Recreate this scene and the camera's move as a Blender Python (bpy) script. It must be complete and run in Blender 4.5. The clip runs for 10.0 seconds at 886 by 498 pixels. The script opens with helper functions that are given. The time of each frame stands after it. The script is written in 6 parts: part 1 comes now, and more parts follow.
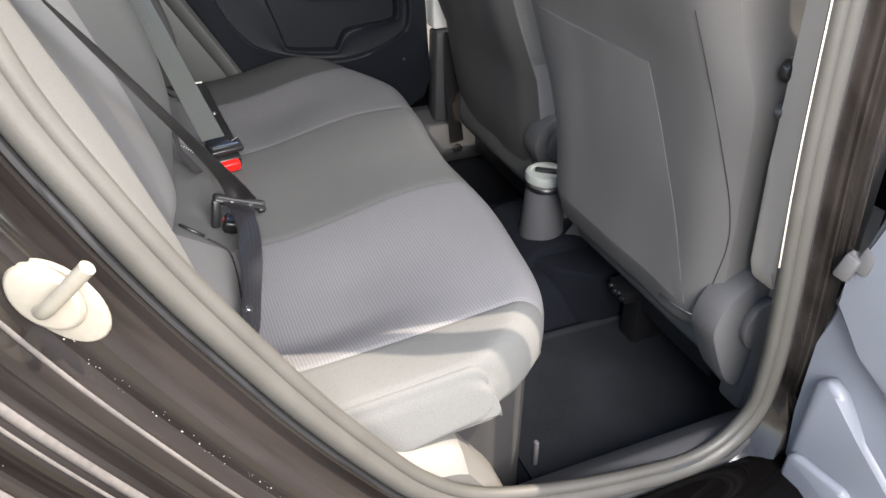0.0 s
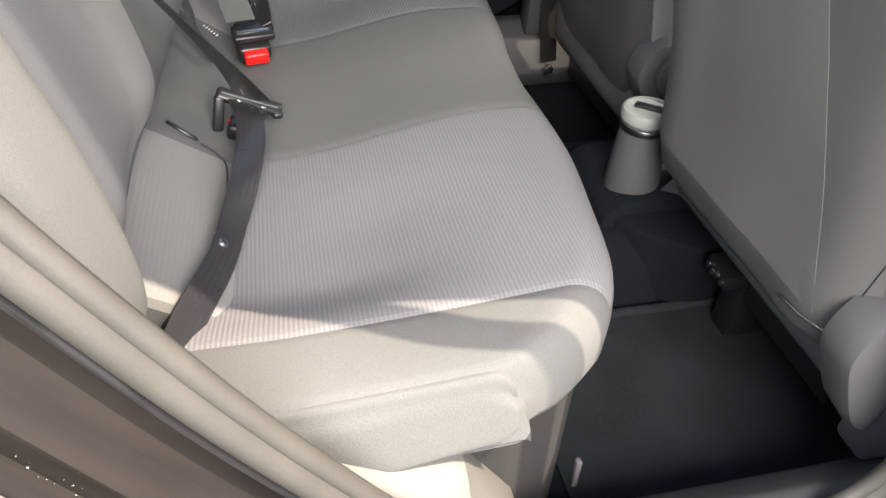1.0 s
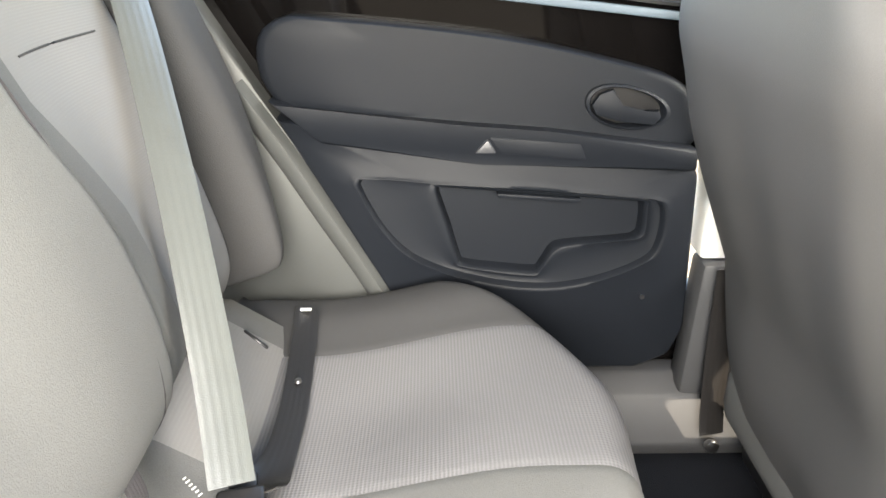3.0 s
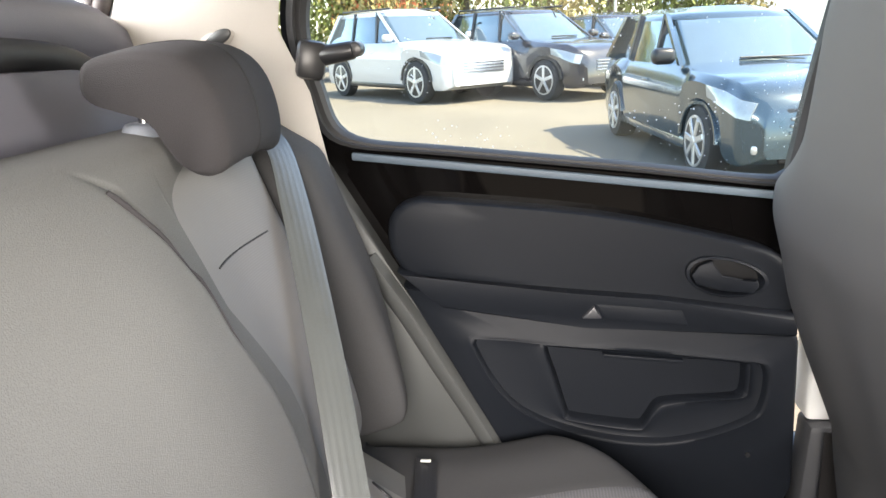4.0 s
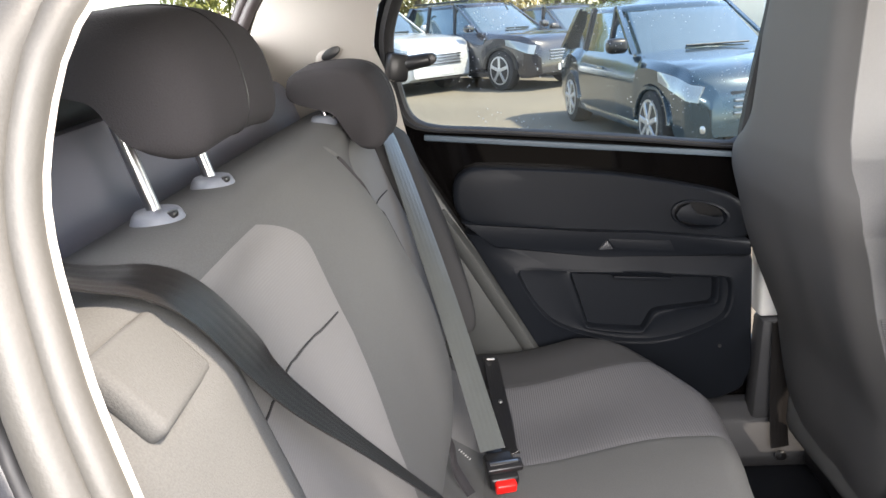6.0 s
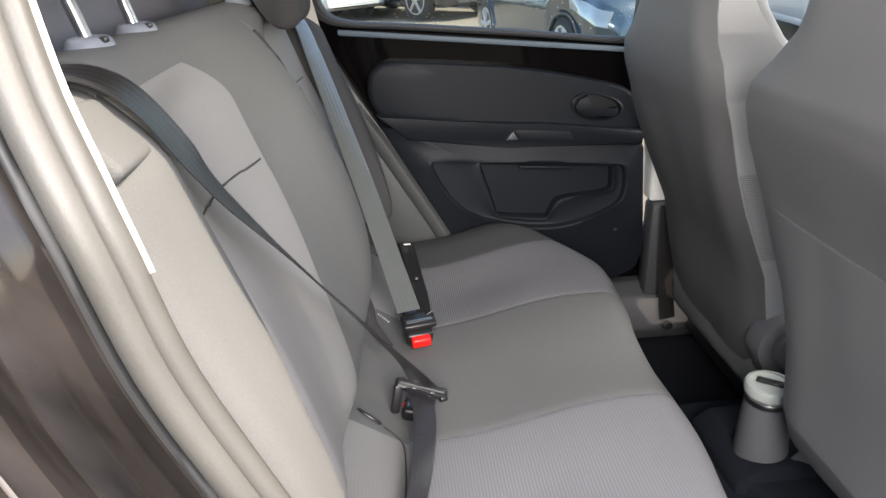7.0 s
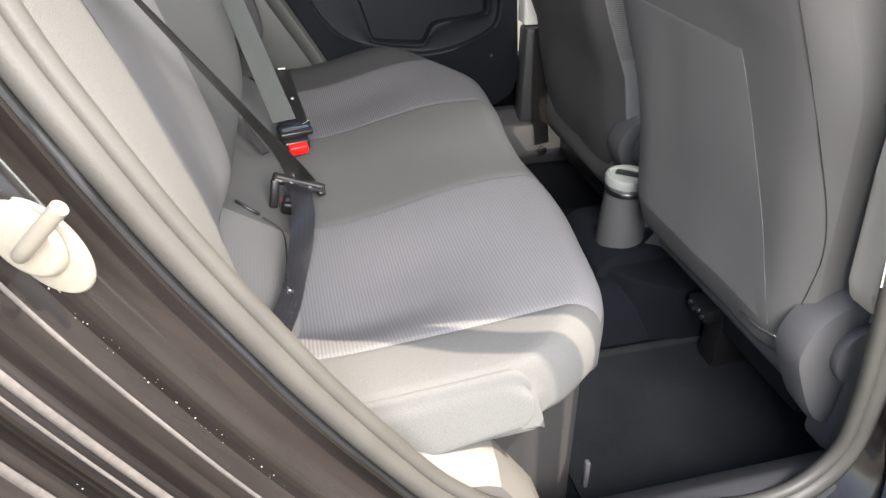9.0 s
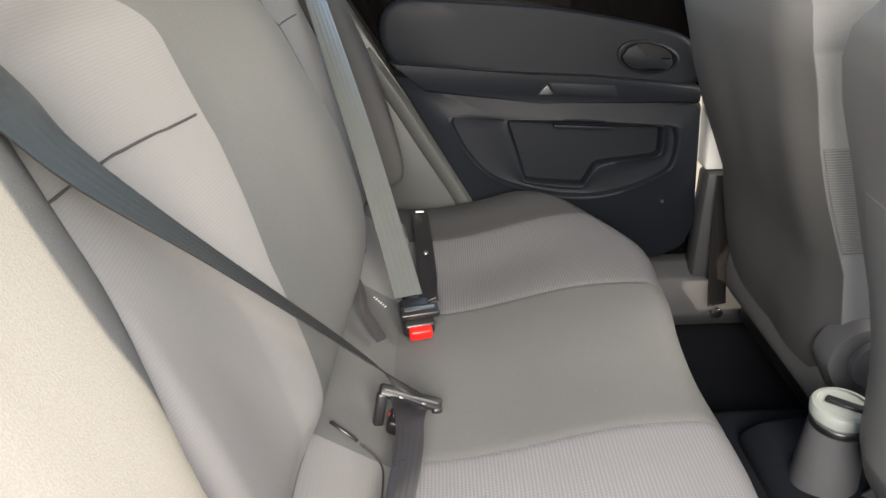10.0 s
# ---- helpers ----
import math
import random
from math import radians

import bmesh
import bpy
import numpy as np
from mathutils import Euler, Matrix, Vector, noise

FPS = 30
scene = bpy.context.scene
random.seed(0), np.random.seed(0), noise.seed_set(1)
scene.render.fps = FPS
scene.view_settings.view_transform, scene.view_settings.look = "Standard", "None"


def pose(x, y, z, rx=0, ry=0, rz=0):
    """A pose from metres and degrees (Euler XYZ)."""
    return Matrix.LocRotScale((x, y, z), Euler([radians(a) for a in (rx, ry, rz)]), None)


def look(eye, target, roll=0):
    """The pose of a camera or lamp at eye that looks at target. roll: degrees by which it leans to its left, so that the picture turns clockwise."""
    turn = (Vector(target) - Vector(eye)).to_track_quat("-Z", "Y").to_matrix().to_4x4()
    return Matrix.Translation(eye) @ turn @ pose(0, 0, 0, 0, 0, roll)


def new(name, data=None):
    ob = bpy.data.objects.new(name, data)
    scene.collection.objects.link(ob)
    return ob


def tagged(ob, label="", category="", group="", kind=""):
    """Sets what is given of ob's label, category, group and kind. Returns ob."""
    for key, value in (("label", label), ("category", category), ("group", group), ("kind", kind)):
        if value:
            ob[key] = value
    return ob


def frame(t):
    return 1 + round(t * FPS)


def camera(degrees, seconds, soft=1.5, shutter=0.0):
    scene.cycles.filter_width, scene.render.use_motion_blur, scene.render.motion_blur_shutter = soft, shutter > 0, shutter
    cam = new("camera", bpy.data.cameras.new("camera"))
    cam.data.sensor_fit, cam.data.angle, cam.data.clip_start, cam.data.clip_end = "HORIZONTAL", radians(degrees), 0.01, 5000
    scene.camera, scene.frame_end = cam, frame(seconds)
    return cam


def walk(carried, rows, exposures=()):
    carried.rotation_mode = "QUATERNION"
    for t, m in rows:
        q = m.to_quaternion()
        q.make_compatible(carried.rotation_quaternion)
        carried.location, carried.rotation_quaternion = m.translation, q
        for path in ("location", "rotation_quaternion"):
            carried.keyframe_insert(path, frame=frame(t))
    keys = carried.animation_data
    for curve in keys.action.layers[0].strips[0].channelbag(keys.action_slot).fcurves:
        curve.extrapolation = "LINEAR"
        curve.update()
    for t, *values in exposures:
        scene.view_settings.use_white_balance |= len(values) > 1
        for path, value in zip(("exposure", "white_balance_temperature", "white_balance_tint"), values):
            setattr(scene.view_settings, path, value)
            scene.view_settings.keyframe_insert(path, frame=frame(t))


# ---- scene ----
cam = camera(64.1, 10.0)
METRES, EYE, TILT, LEAN, TURN = 2.2, 1.12, -33.5, 0.0, -22.0
ROWS = [
    (0.0, 0.0, 0.0, 0.0, 0.0, 0.0, -0.0),
    (0.5, 0.0147, 0.0639, -0.0033, 2.07, -4.63, -3.22),
    (1.0, 0.0195, 0.1183, 0.0111, 7.24, -6.6, -7.14),
    (1.5, 0.0121, 0.1869, 0.0512, 10.38, -6.63, -9.15),
    (2.0, 0.0059, 0.2684, 0.0969, 13.82, -4.49, -11.01),
    (2.5, -0.0091, 0.3099, 0.1437, 16.51, 0.56, -12.03),
    (3.0, -0.0182, 0.3139, 0.1825, 18.03, 6.31, -11.5),
    (4.5, -0.0254, 0.1981, 0.2016, 26.91, 13.77, -13.93),
    (5.0, -0.0303, 0.1367, 0.1703, 26.19, 13.25, -12.68),
    (6.5, -0.0107, 0.039, 0.0913, 19.23, 11.78, -8.62),
    (7.0, 0.0035, 0.0333, 0.0558, 16.03, 9.03, -7.3),
    (7.5, 0.011, 0.0293, 0.0295, 12.73, 6.56, -5.62),
    (8.0, 0.0214, 0.0298, 0.0054, 9.72, 4.09, -4.0),
    (8.5, 0.0281, 0.0278, -0.0117, 7.57, 1.59, -3.78),
    (9.0, 0.0239, 0.0311, -0.0109, 7.61, 0.65, -4.18),
    (9.5, 0.0115, 0.0662, 0.0296, 12.28, 2.17, -6.23),
    (10.0, -0.0009, 0.1277, 0.0914, 19.42, 4.58, -9.75),
]
EXPOSURES = [(0.0, 1.95, 6900, 13), (1.0, 2.05, 7300, 14), (2.0, 2.6, 7300, 12), (3.2, 3.55, 7500, 10), (4.3, 2.38, 7200, 16), (5.2, 2.33, 7100, 17), (6.5, 1.8, 7000, 14), (7.5, 2.05, 7000, 14), (9.0, 2.05, 7000, 13), (10.0, 2.3, 7500, 12)]
walk(cam, [(t, pose(0, -1.2, EYE, TILT, LEAN, TURN) @ pose(METRES * x, METRES * y, METRES * z, 90 + pitch, roll, yaw)) for t, x, y, z, yaw, pitch, roll in ROWS], EXPOSURES)

# ---- world, sun, window light ----
SUN_TO = Vector((0.70, -0.21, 1.00)).normalized()
world = bpy.data.worlds.new("sky")
scene.world = world
world.use_nodes = True
wn = world.node_tree.nodes
sky = wn.new("ShaderNodeTexSky")
sky.sky_type = "NISHITA"
sky.sun_disc = False
sky.sun_elevation = math.asin(SUN_TO.z)
sky.sun_rotation = math.atan2(SUN_TO.x, SUN_TO.y)
wn["Background"].inputs["Strength"].default_value = 0.15
world.node_tree.links.new(sky.outputs["Color"], wn["Background"].inputs["Color"])
sun = new("sun", bpy.data.lights.new("sun", "SUN"))
sun.data.energy = 2.9
sun.data.angle = radians(0.6)
sun.data.color = (1.0, 0.91, 0.78)
sun.matrix_world = SUN_TO.to_track_quat("Z", "Y").to_matrix().to_4x4()


def window_lamp(name, eye, target, sx, sy, watts, color=(1.0, 0.99, 0.97)):
    ob = new(name, bpy.data.lights.new(name, "AREA"))
    ob.data.shape = "RECTANGLE"
    ob.data.size, ob.data.size_y, ob.data.energy, ob.data.color = sx, sy, watts, color
    ob.matrix_world = look(eye, target)
    return ob


# Added area lamps boost the sky's light from outside the glass and doorway.
window_lamp("windscreen_daylight", (1.82, -0.02, 1.24), (0.2, -0.02, 0.75), 1.1, 0.5, 13)
window_lamp("door_side_fill", (0.30, -2.05, 1.62), (0.25, -0.10, 0.72), 1.4, 1.0, 38)
window_lamp("rear_window_daylight", (-0.85, -0.02, 1.50), (0.1, -0.02, 0.8), 1.0, 0.45, 15, (0.92, 0.95, 1.0))

# ---- materials ----


def material(name, color, rough=0.6, metal=0.0, grain=0.0, grain_scale=200.0, stain=0.15, stain_scale=6.0, bump=0.0, coat=0.0, spec=0.5, sheen=0.0):
    m = bpy.data.materials.new(name)
    m.use_nodes = True
    n, l = m.node_tree.nodes, m.node_tree.links
    p = n["Principled BSDF"]
    p.inputs["Roughness"].default_value = rough
    p.inputs["Metallic"].default_value = metal
    p.inputs["Coat Weight"].default_value = coat
    p.inputs["Coat Roughness"].default_value = 0.08
    p.inputs["Specular IOR Level"].default_value = spec
    p.inputs["Sheen Weight"].default_value = sheen
    co = n.new("ShaderNodeTexCoord")
    big = n.new("ShaderNodeTexNoise")
    big.inputs["Scale"].default_value = stain_scale
    big.inputs["Detail"].default_value = 6
    l.new(co.outputs["Object"], big.inputs["Vector"])
    fine = n.new("ShaderNodeTexNoise")
    fine.inputs["Scale"].default_value = grain_scale
    fine.inputs["Detail"].default_value = 3
    l.new(co.outputs["Object"], fine.inputs["Vector"])
    mixv = n.new("ShaderNodeMath")
    mixv.operation = "MULTIPLY_ADD"
    l.new(big.outputs["Fac"], mixv.inputs[0])
    mixv.inputs[1].default_value = stain * 2
    mixv.inputs[2].default_value = 1 - stain
    add = n.new("ShaderNodeMath")
    add.operation = "MULTIPLY_ADD"
    l.new(fine.outputs["Fac"], add.inputs[0])
    add.inputs[1].default_value = grain * 2
    l.new(mixv.outputs[0], add.inputs[2])
    off = n.new("ShaderNodeMath")
    off.operation = "SUBTRACT"
    l.new(add.outputs[0], off.inputs[0])
    off.inputs[1].default_value = grain
    vec = n.new("ShaderNodeVectorMath")
    vec.operation = "SCALE"
    vec.inputs[0].default_value = color
    l.new(off.outputs[0], vec.inputs["Scale"])
    l.new(vec.outputs[0], p.inputs["Base Color"])
    rr = n.new("ShaderNodeMath")
    rr.operation = "MULTIPLY_ADD"
    l.new(big.outputs["Fac"], rr.inputs[0])
    rr.inputs[1].default_value = 0.2 * rough
    rr.inputs[2].default_value = 0.9 * rough
    l.new(rr.outputs[0], p.inputs["Roughness"])
    if bump:
        b = n.new("ShaderNodeBump")
        b.inputs["Strength"].default_value = bump
        b.inputs["Distance"].default_value = 0.002
        l.new(fine.outputs["Fac"], b.inputs["Height"])
        l.new(b.outputs[0], p.inputs["Normal"])
    return m


def ribbed(name, color, dark, pitch, axis=0, strength=0.5, rough=0.9):
    """Woven cloth with fine raised ribs along one axis, broken up by the threads across them."""
    m = material(name, color, rough, grain=0.10, grain_scale=500, stain=0.14, stain_scale=7, spec=0.25)
    n, l = m.node_tree.nodes, m.node_tree.links
    p = n["Principled BSDF"]
    co = n.new("ShaderNodeTexCoord")
    sep = n.new("ShaderNodeSeparateXYZ")
    l.new(co.outputs["Object"], sep.inputs[0])

    def wave(out, step):
        k = n.new("ShaderNodeMath")
        k.operation = "MULTIPLY"
        k.inputs[1].default_value = 2 * math.pi / step
        l.new(sep.outputs[out], k.inputs[0])
        sn = n.new("ShaderNodeMath")
        sn.operation = "SINE"
        l.new(k.outputs[0], sn.inputs[0])
        h = n.new("ShaderNodeMath")
        h.operation = "MULTIPLY_ADD"
        h.inputs[1].default_value = h.inputs[2].default_value = 0.5
        l.new(sn.outputs[0], h.inputs[0])
        return h.outputs[0]

    rib = wave(axis, pitch)
    thread = wave(1 if axis != 1 else 0, pitch * 0.9)
    mx = n.new("ShaderNodeMath")
    mx.operation = "MULTIPLY_ADD"
    l.new(thread, mx.inputs[0])
    mx.inputs[1].default_value = 0.5
    l.new(rib, mx.inputs[2])
    old = p.inputs["Base Color"].links[0].from_socket
    mix = n.new("ShaderNodeMix")
    mix.data_type = "RGBA"
    l.new(rib, mix.inputs["Factor"])
    mix.inputs[6].default_value = (*dark, 1)
    l.new(old, mix.inputs[7])
    l.new(mix.outputs[2], p.inputs["Base Color"])
    b = n.new("ShaderNodeBump")
    b.inputs["Strength"].default_value = strength
    b.inputs["Distance"].default_value = 0.0015
    l.new(mx.outputs[0], b.inputs["Height"])
    l.new(b.outputs[0], p.inputs["Normal"])
    return m


def glass(name, tint=(0.92, 0.97, 0.96), specks=0.0):
    m = bpy.data.materials.new(name)
    m.use_nodes = True
    n, l = m.node_tree.nodes, m.node_tree.links
    out = n["Material Output"]
    n.remove(n["Principled BSDF"])
    tr = n.new("ShaderNodeBsdfTransparent")
    tr.inputs[0].default_value = (*tint, 1)
    gl = n.new("ShaderNodeBsdfGlossy")
    gl.inputs["Roughness"].default_value = 0.02
    mix = n.new("ShaderNodeMixShader")
    mix.inputs[0].default_value = 0.05
    l.new(tr.outputs[0], mix.inputs[1])
    l.new(gl.outputs[0], mix.inputs[2])
    last = mix
    if specks:
        co = n.new("ShaderNodeTexCoord")
        vo = n.new("ShaderNodeTexVoronoi")
        vo.inputs["Scale"].default_value = 90
        l.new(co.outputs["Object"], vo.inputs["Vector"])
        no = n.new("ShaderNodeTexNoise")
        no.inputs["Scale"].default_value = 9
        l.new(co.outputs["Object"], no.inputs["Vector"])
        lim = n.new("ShaderNodeMath")
        lim.operation = "MULTIPLY_ADD"
        l.new(no.outputs["Fac"], lim.inputs[0])
        lim.inputs[1].default_value = 0.55
        lim.inputs[2].default_value = -0.22
        lt = n.new("ShaderNodeMath")
        lt.operation = "LESS_THAN"
        l.new(vo.outputs["Distance"], lt.inputs[0])
        l.new(lim.outputs[0], lt.inputs[1])
        df = n.new("ShaderNodeBsdfTranslucent")
        df.inputs[0].default_value = (0.9, 0.9, 0.9, 1)
        k = n.new("ShaderNodeMath")
        k.operation = "MULTIPLY"
        l.new(lt.outputs[0], k.inputs[0])
        k.inputs[1].default_value = specks
        m2 = n.new("ShaderNodeMixShader")
        l.new(k.outputs[0], m2.inputs[0])
        l.new(mix.outputs[0], m2.inputs[1])
        l.new(df.outputs[0], m2.inputs[2])
        last = m2
    l.new(last.outputs[0], out.inputs["Surface"])
    return m


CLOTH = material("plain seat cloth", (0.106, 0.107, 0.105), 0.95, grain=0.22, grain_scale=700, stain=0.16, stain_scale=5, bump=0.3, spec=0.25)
# CLOTH darkened: far-side shade in the colour; also used for seam thread.
CLOTH_MID = material("seat cloth darkened for seams and far shade", (0.047, 0.047, 0.048), 0.92, grain=0.2, grain_scale=700, stain=0.15, bump=0.3, spec=0.25)
CLOTH_DARK = material("dark seat cloth", (0.035, 0.033, 0.035), 0.92, grain=0.18, grain_scale=700, stain=0.14, bump=0.3, spec=0.25)
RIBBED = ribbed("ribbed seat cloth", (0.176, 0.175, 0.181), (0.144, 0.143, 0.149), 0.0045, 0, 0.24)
# RIBBED darkened: the light's fall-off to the far side is in this colour.
RIBBED_FAR = ribbed("ribbed seat cloth with painted shade", (0.140, 0.139, 0.143), (0.112, 0.111, 0.115), 0.0045, 0, 0.24)
RIBBED_BACK = ribbed("ribbed backrest cloth", (0.188, 0.184, 0.180), (0.180, 0.176, 0.172), 0.0030, 2, 0.07)
# VINYL_DARK made darker: the far seat's shade is put into the colour.
VINYL_FAR = material("seat back vinyl with painted shade", (0.070, 0.069, 0.069), 0.6, grain=0.12, grain_scale=900, stain=0.10, bump=0.15)
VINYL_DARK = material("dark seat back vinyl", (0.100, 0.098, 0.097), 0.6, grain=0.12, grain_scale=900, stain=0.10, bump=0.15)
SIDECLOTH = material("grey seat side cloth", (0.165, 0.165, 0.166), 0.9, grain=0.2, grain_scale=800, stain=0.12, bump=0.25, spec=0.25)
VINYL = material("seat back vinyl", (0.112, 0.111, 0.111), 0.6, grain=0.12, grain_scale=900, stain=0.08, bump=0.15)
MESHCLOTH = ribbed("open mesh cloth", (0.165, 0.165, 0.165), (0.105, 0.105, 0.106), 0.0040, 2, 0.4)
PLASTIC = material("dark grained plastic", (0.0086, 0.0103, 0.0136), 0.44, grain=0.10, grain_scale=1200, stain=0.10, bump=0.22, spec=0.14)
PLASTIC_WEDGE = material("dark wedge plastic", (0.035, 0.037, 0.042), 0.4, grain=0.10, grain_scale=1200, stain=0.2, bump=0.2)
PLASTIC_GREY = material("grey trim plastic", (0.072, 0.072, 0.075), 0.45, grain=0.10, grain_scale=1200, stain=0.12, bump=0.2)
# Darker copy of PLASTIC_GREY for both sills and the far pillar base.
PLASTIC_SHADE = material("trim plastic darkened for sills and far shade", (0.046, 0.047, 0.050), 0.5, grain=0.10, grain_scale=1200, stain=0.15, bump=0.2, spec=0.3)
PLASTIC_SILL = material("light grey sill plastic", (0.10, 0.097, 0.09), 0.5, grain=0.12, grain_scale=1000, stain=0.18, stain_scale=14, bump=0.15)
ODOOR = material("grey blue door trim", (0.17, 0.185, 0.215), 0.45, grain=0.12, grain_scale=900, stain=0.12, bump=0.2)
# Blue sky reflected in the glossy edge is put into this colour.
STRIP = material("window strip with painted sky tint", (0.060, 0.085, 0.11), 0.6, stain=0.1)
SHELF = material("blue grey moulded trim", (0.12, 0.12, 0.145), 0.5, grain=0.12, grain_scale=900, stain=0.12, bump=0.2)
ARCH = material("grey green trim", (0.054, 0.057, 0.056), 0.5, grain=0.12, grain_scale=900, stain=0.12, bump=0.2)
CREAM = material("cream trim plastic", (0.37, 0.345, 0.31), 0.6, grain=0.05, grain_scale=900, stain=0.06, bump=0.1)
# Same cream trim made whiter: the far pillar's strong daylight is in it.
CREAM_LIT = material("cream pillar plastic with painted daylight", (0.80, 0.79, 0.76), 0.5, grain=0.04, grain_scale=900, stain=0.05, bump=0.1)
HEADLINER = material("pale headliner cloth", (0.55, 0.54, 0.51), 0.95, grain=0.10, grain_scale=900, stain=0.05, bump=0.15)
RUBBER = material("door seal rubber", (0.056, 0.054, 0.049), 0.5, grain=0.12, grain_scale=500, stain=0.2, stain_scale=20, bump=0.1)
RUBBER_BROWN = material("brown black rubber", (0.040, 0.032, 0.031), 0.5, grain=0.15, stain=0.3, stain_scale=30)
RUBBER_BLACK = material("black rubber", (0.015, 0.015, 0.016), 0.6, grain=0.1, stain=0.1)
PAINT = material("black car paint", (0.0025, 0.0022, 0.0022), 0.05, grain=0.2, grain_scale=350, stain=0.3, stain_scale=14, spec=0.12)
PAINT_STREAKED = material("black car paint with dust and painted reflections", (0.014, 0.011, 0.010), 0.22, grain=0.3, grain_scale=260, stain=0.45, stain_scale=9, coat=0.35, spec=0.3)
# Lighter base colour paints in the highlights of the jamb's pressed ridges.
PAINT_RIDGE = material("black paint with painted highlight", (0.090, 0.083, 0.079), 0.24, 0.0, grain=0.3, grain_scale=200, stain=0.6, stain_scale=12, coat=1.0)
for _m in (PAINT_STREAKED,):
    # dust streaks and painted-in reflections that run down the jamb
    _n, _l = _m.node_tree.nodes, _m.node_tree.links
    _p = _n["Principled BSDF"]
    _co = _n.new("ShaderNodeTexCoord")
    _mp = _n.new("ShaderNodeMapping")
    _mp.vector_type = "TEXTURE"
    _mp.inputs["Rotation"].default_value = (0, radians(-31), 0)
    _mp.inputs["Scale"].default_value = (0.045, 0.07, 0.55)
    _l.new(_co.outputs["Object"], _mp.inputs["Vector"])
    _st = _n.new("ShaderNodeTexNoise")
    _st.inputs["Scale"].default_value = 1.0
    _st.inputs["Detail"].default_value = 5
    _l.new(_mp.outputs[0], _st.inputs["Vector"])
    _rp = _n.new("ShaderNodeValToRGB")
    _rp.color_ramp.elements[0].position = 0.36
    _rp.color_ramp.elements[0].color = (0.0050, 0.0043, 0.0040, 1)
    _rp.color_ramp.elements[1].position = 0.80
    _rp.color_ramp.elements[1].color = (0.034, 0.029, 0.027, 1)
    _l.new(_st.outputs["Fac"], _rp.inputs[0])
    _l.new(_rp.outputs[0], _p.inputs["Base Color"])
    _rr = _n.new("ShaderNodeMath")
    _rr.operation = "MULTIPLY_ADD"
    _l.new(_st.outputs["Fac"], _rr.inputs[0])
    _rr.inputs[1].default_value = 0.36
    _rr.inputs[2].default_value = -0.03
    _l.new(_rr.outputs[0], _p.inputs["Roughness"])
GRIT = material("pale grit", (0.42, 0.40, 0.37), 0.35, grain=0.3, stain=0.3)
CARPET = material("black carpet", (0.0065, 0.0080, 0.0115), 1.0, grain=0.6, grain_scale=500, stain=0.55, stain_scale=7, bump=0.8, spec=0.15)
MAT = material("worn mat carpet", (0.0175, 0.0200, 0.0235), 1.0, grain=0.6, grain_scale=450, stain=0.7, stain_scale=6, bump=0.8, spec=0.15)
CARPET_GREY = material("grey felt carpet", (0.0135, 0.013, 0.013), 1.0, grain=0.5, grain_scale=700, stain=0.2, bump=0.7)
WEB = material("black belt webbing", (0.012, 0.011, 0.0108), 0.36, grain=0.25, grain_scale=900, stain=0.2, stain_scale=15, bump=0.2, spec=0.75)
# Lighter copies of WEB: the webbing's sheen is partly in their base colour.
WEB_GREY = material("belt webbing with painted sheen", (0.075, 0.082, 0.080), 0.24, grain=0.15, grain_scale=900, stain=0.2, stain_scale=12, bump=0.2, spec=0.9)
WEB_LAP = material("lap webbing with painted sheen", (0.022, 0.021, 0.024), 0.28, grain=0.2, grain_scale=900, stain=0.2, stain_scale=15, bump=0.2, spec=0.6)
BLACKP = material("black plastic", (0.012, 0.012, 0.013), 0.35, grain=0.05, stain=0.1)
RED = material("red push button", (0.75, 0.015, 0.012), 0.35, stain=0.05)
CHROME = material("brushed steel", (0.42, 0.42, 0.43), 0.28, 1.0, stain=0.1)
GREYCUP = material("grey cup plastic", (0.080, 0.080, 0.086), 0.4, grain=0.05, stain=0.08)
LIDP = material("pale lid plastic", (0.27, 0.29, 0.27), 0.4, stain=0.08)
WHITEP = material("white plastic", (0.72, 0.71, 0.68), 0.45, stain=0.08)
STRIKE = material("zinc plated steel", (0.27, 0.25, 0.21), 0.42, 0.35, grain=0.1, stain=0.2, stain_scale=40)
GLASS = glass("window glass")
GLASS_WET = glass("rain spotted glass", specks=0.5)
ASPHALT = material("sunlit asphalt", (0.140, 0.122, 0.090), 0.95, grain=0.3, grain_scale=60, stain=0.25, stain_scale=0.6, bump=0.4)
SILVER = material("silver car paint", (0.60, 0.61, 0.61), 0.3, 0.3, stain=0.04, coat=1.0)
BLACKCAR = material("dark car paint", (0.018, 0.018, 0.022), 0.25, stain=0.1, coat=1.0)
BLUECAR = material("dark blue car paint", (0.040, 0.070, 0.090), 0.22, 0.5, stain=0.1, coat=1.0)
WHITECAR = material("white car paint", (0.75, 0.76, 0.76), 0.3, stain=0.03, coat=1.0)
CARGLASS = material("tinted car glass", (0.20, 0.26, 0.27), 0.06, 0.75, stain=0.1, coat=1.0)
TYRE = material("tyre rubber", (0.025, 0.025, 0.025), 0.85, grain=0.1, stain=0.1)
ALLOY = material("alloy wheel", (0.58, 0.58, 0.58), 0.3, 0.7, stain=0.08)
LAMPGLASS = material("headlight glass", (0.30, 0.33, 0.34), 0.08, 0.2, stain=0.2, stain_scale=30, coat=1.0)
LEAF = material("leaves", (0.19, 0.21, 0.05), 0.7, grain=0.3, grain_scale=30, stain=0.4, stain_scale=3)
LEAF_DRY = material("dry leaves", (0.30, 0.24, 0.09), 0.75, grain=0.3, grain_scale=30, stain=0.4, stain_scale=3)
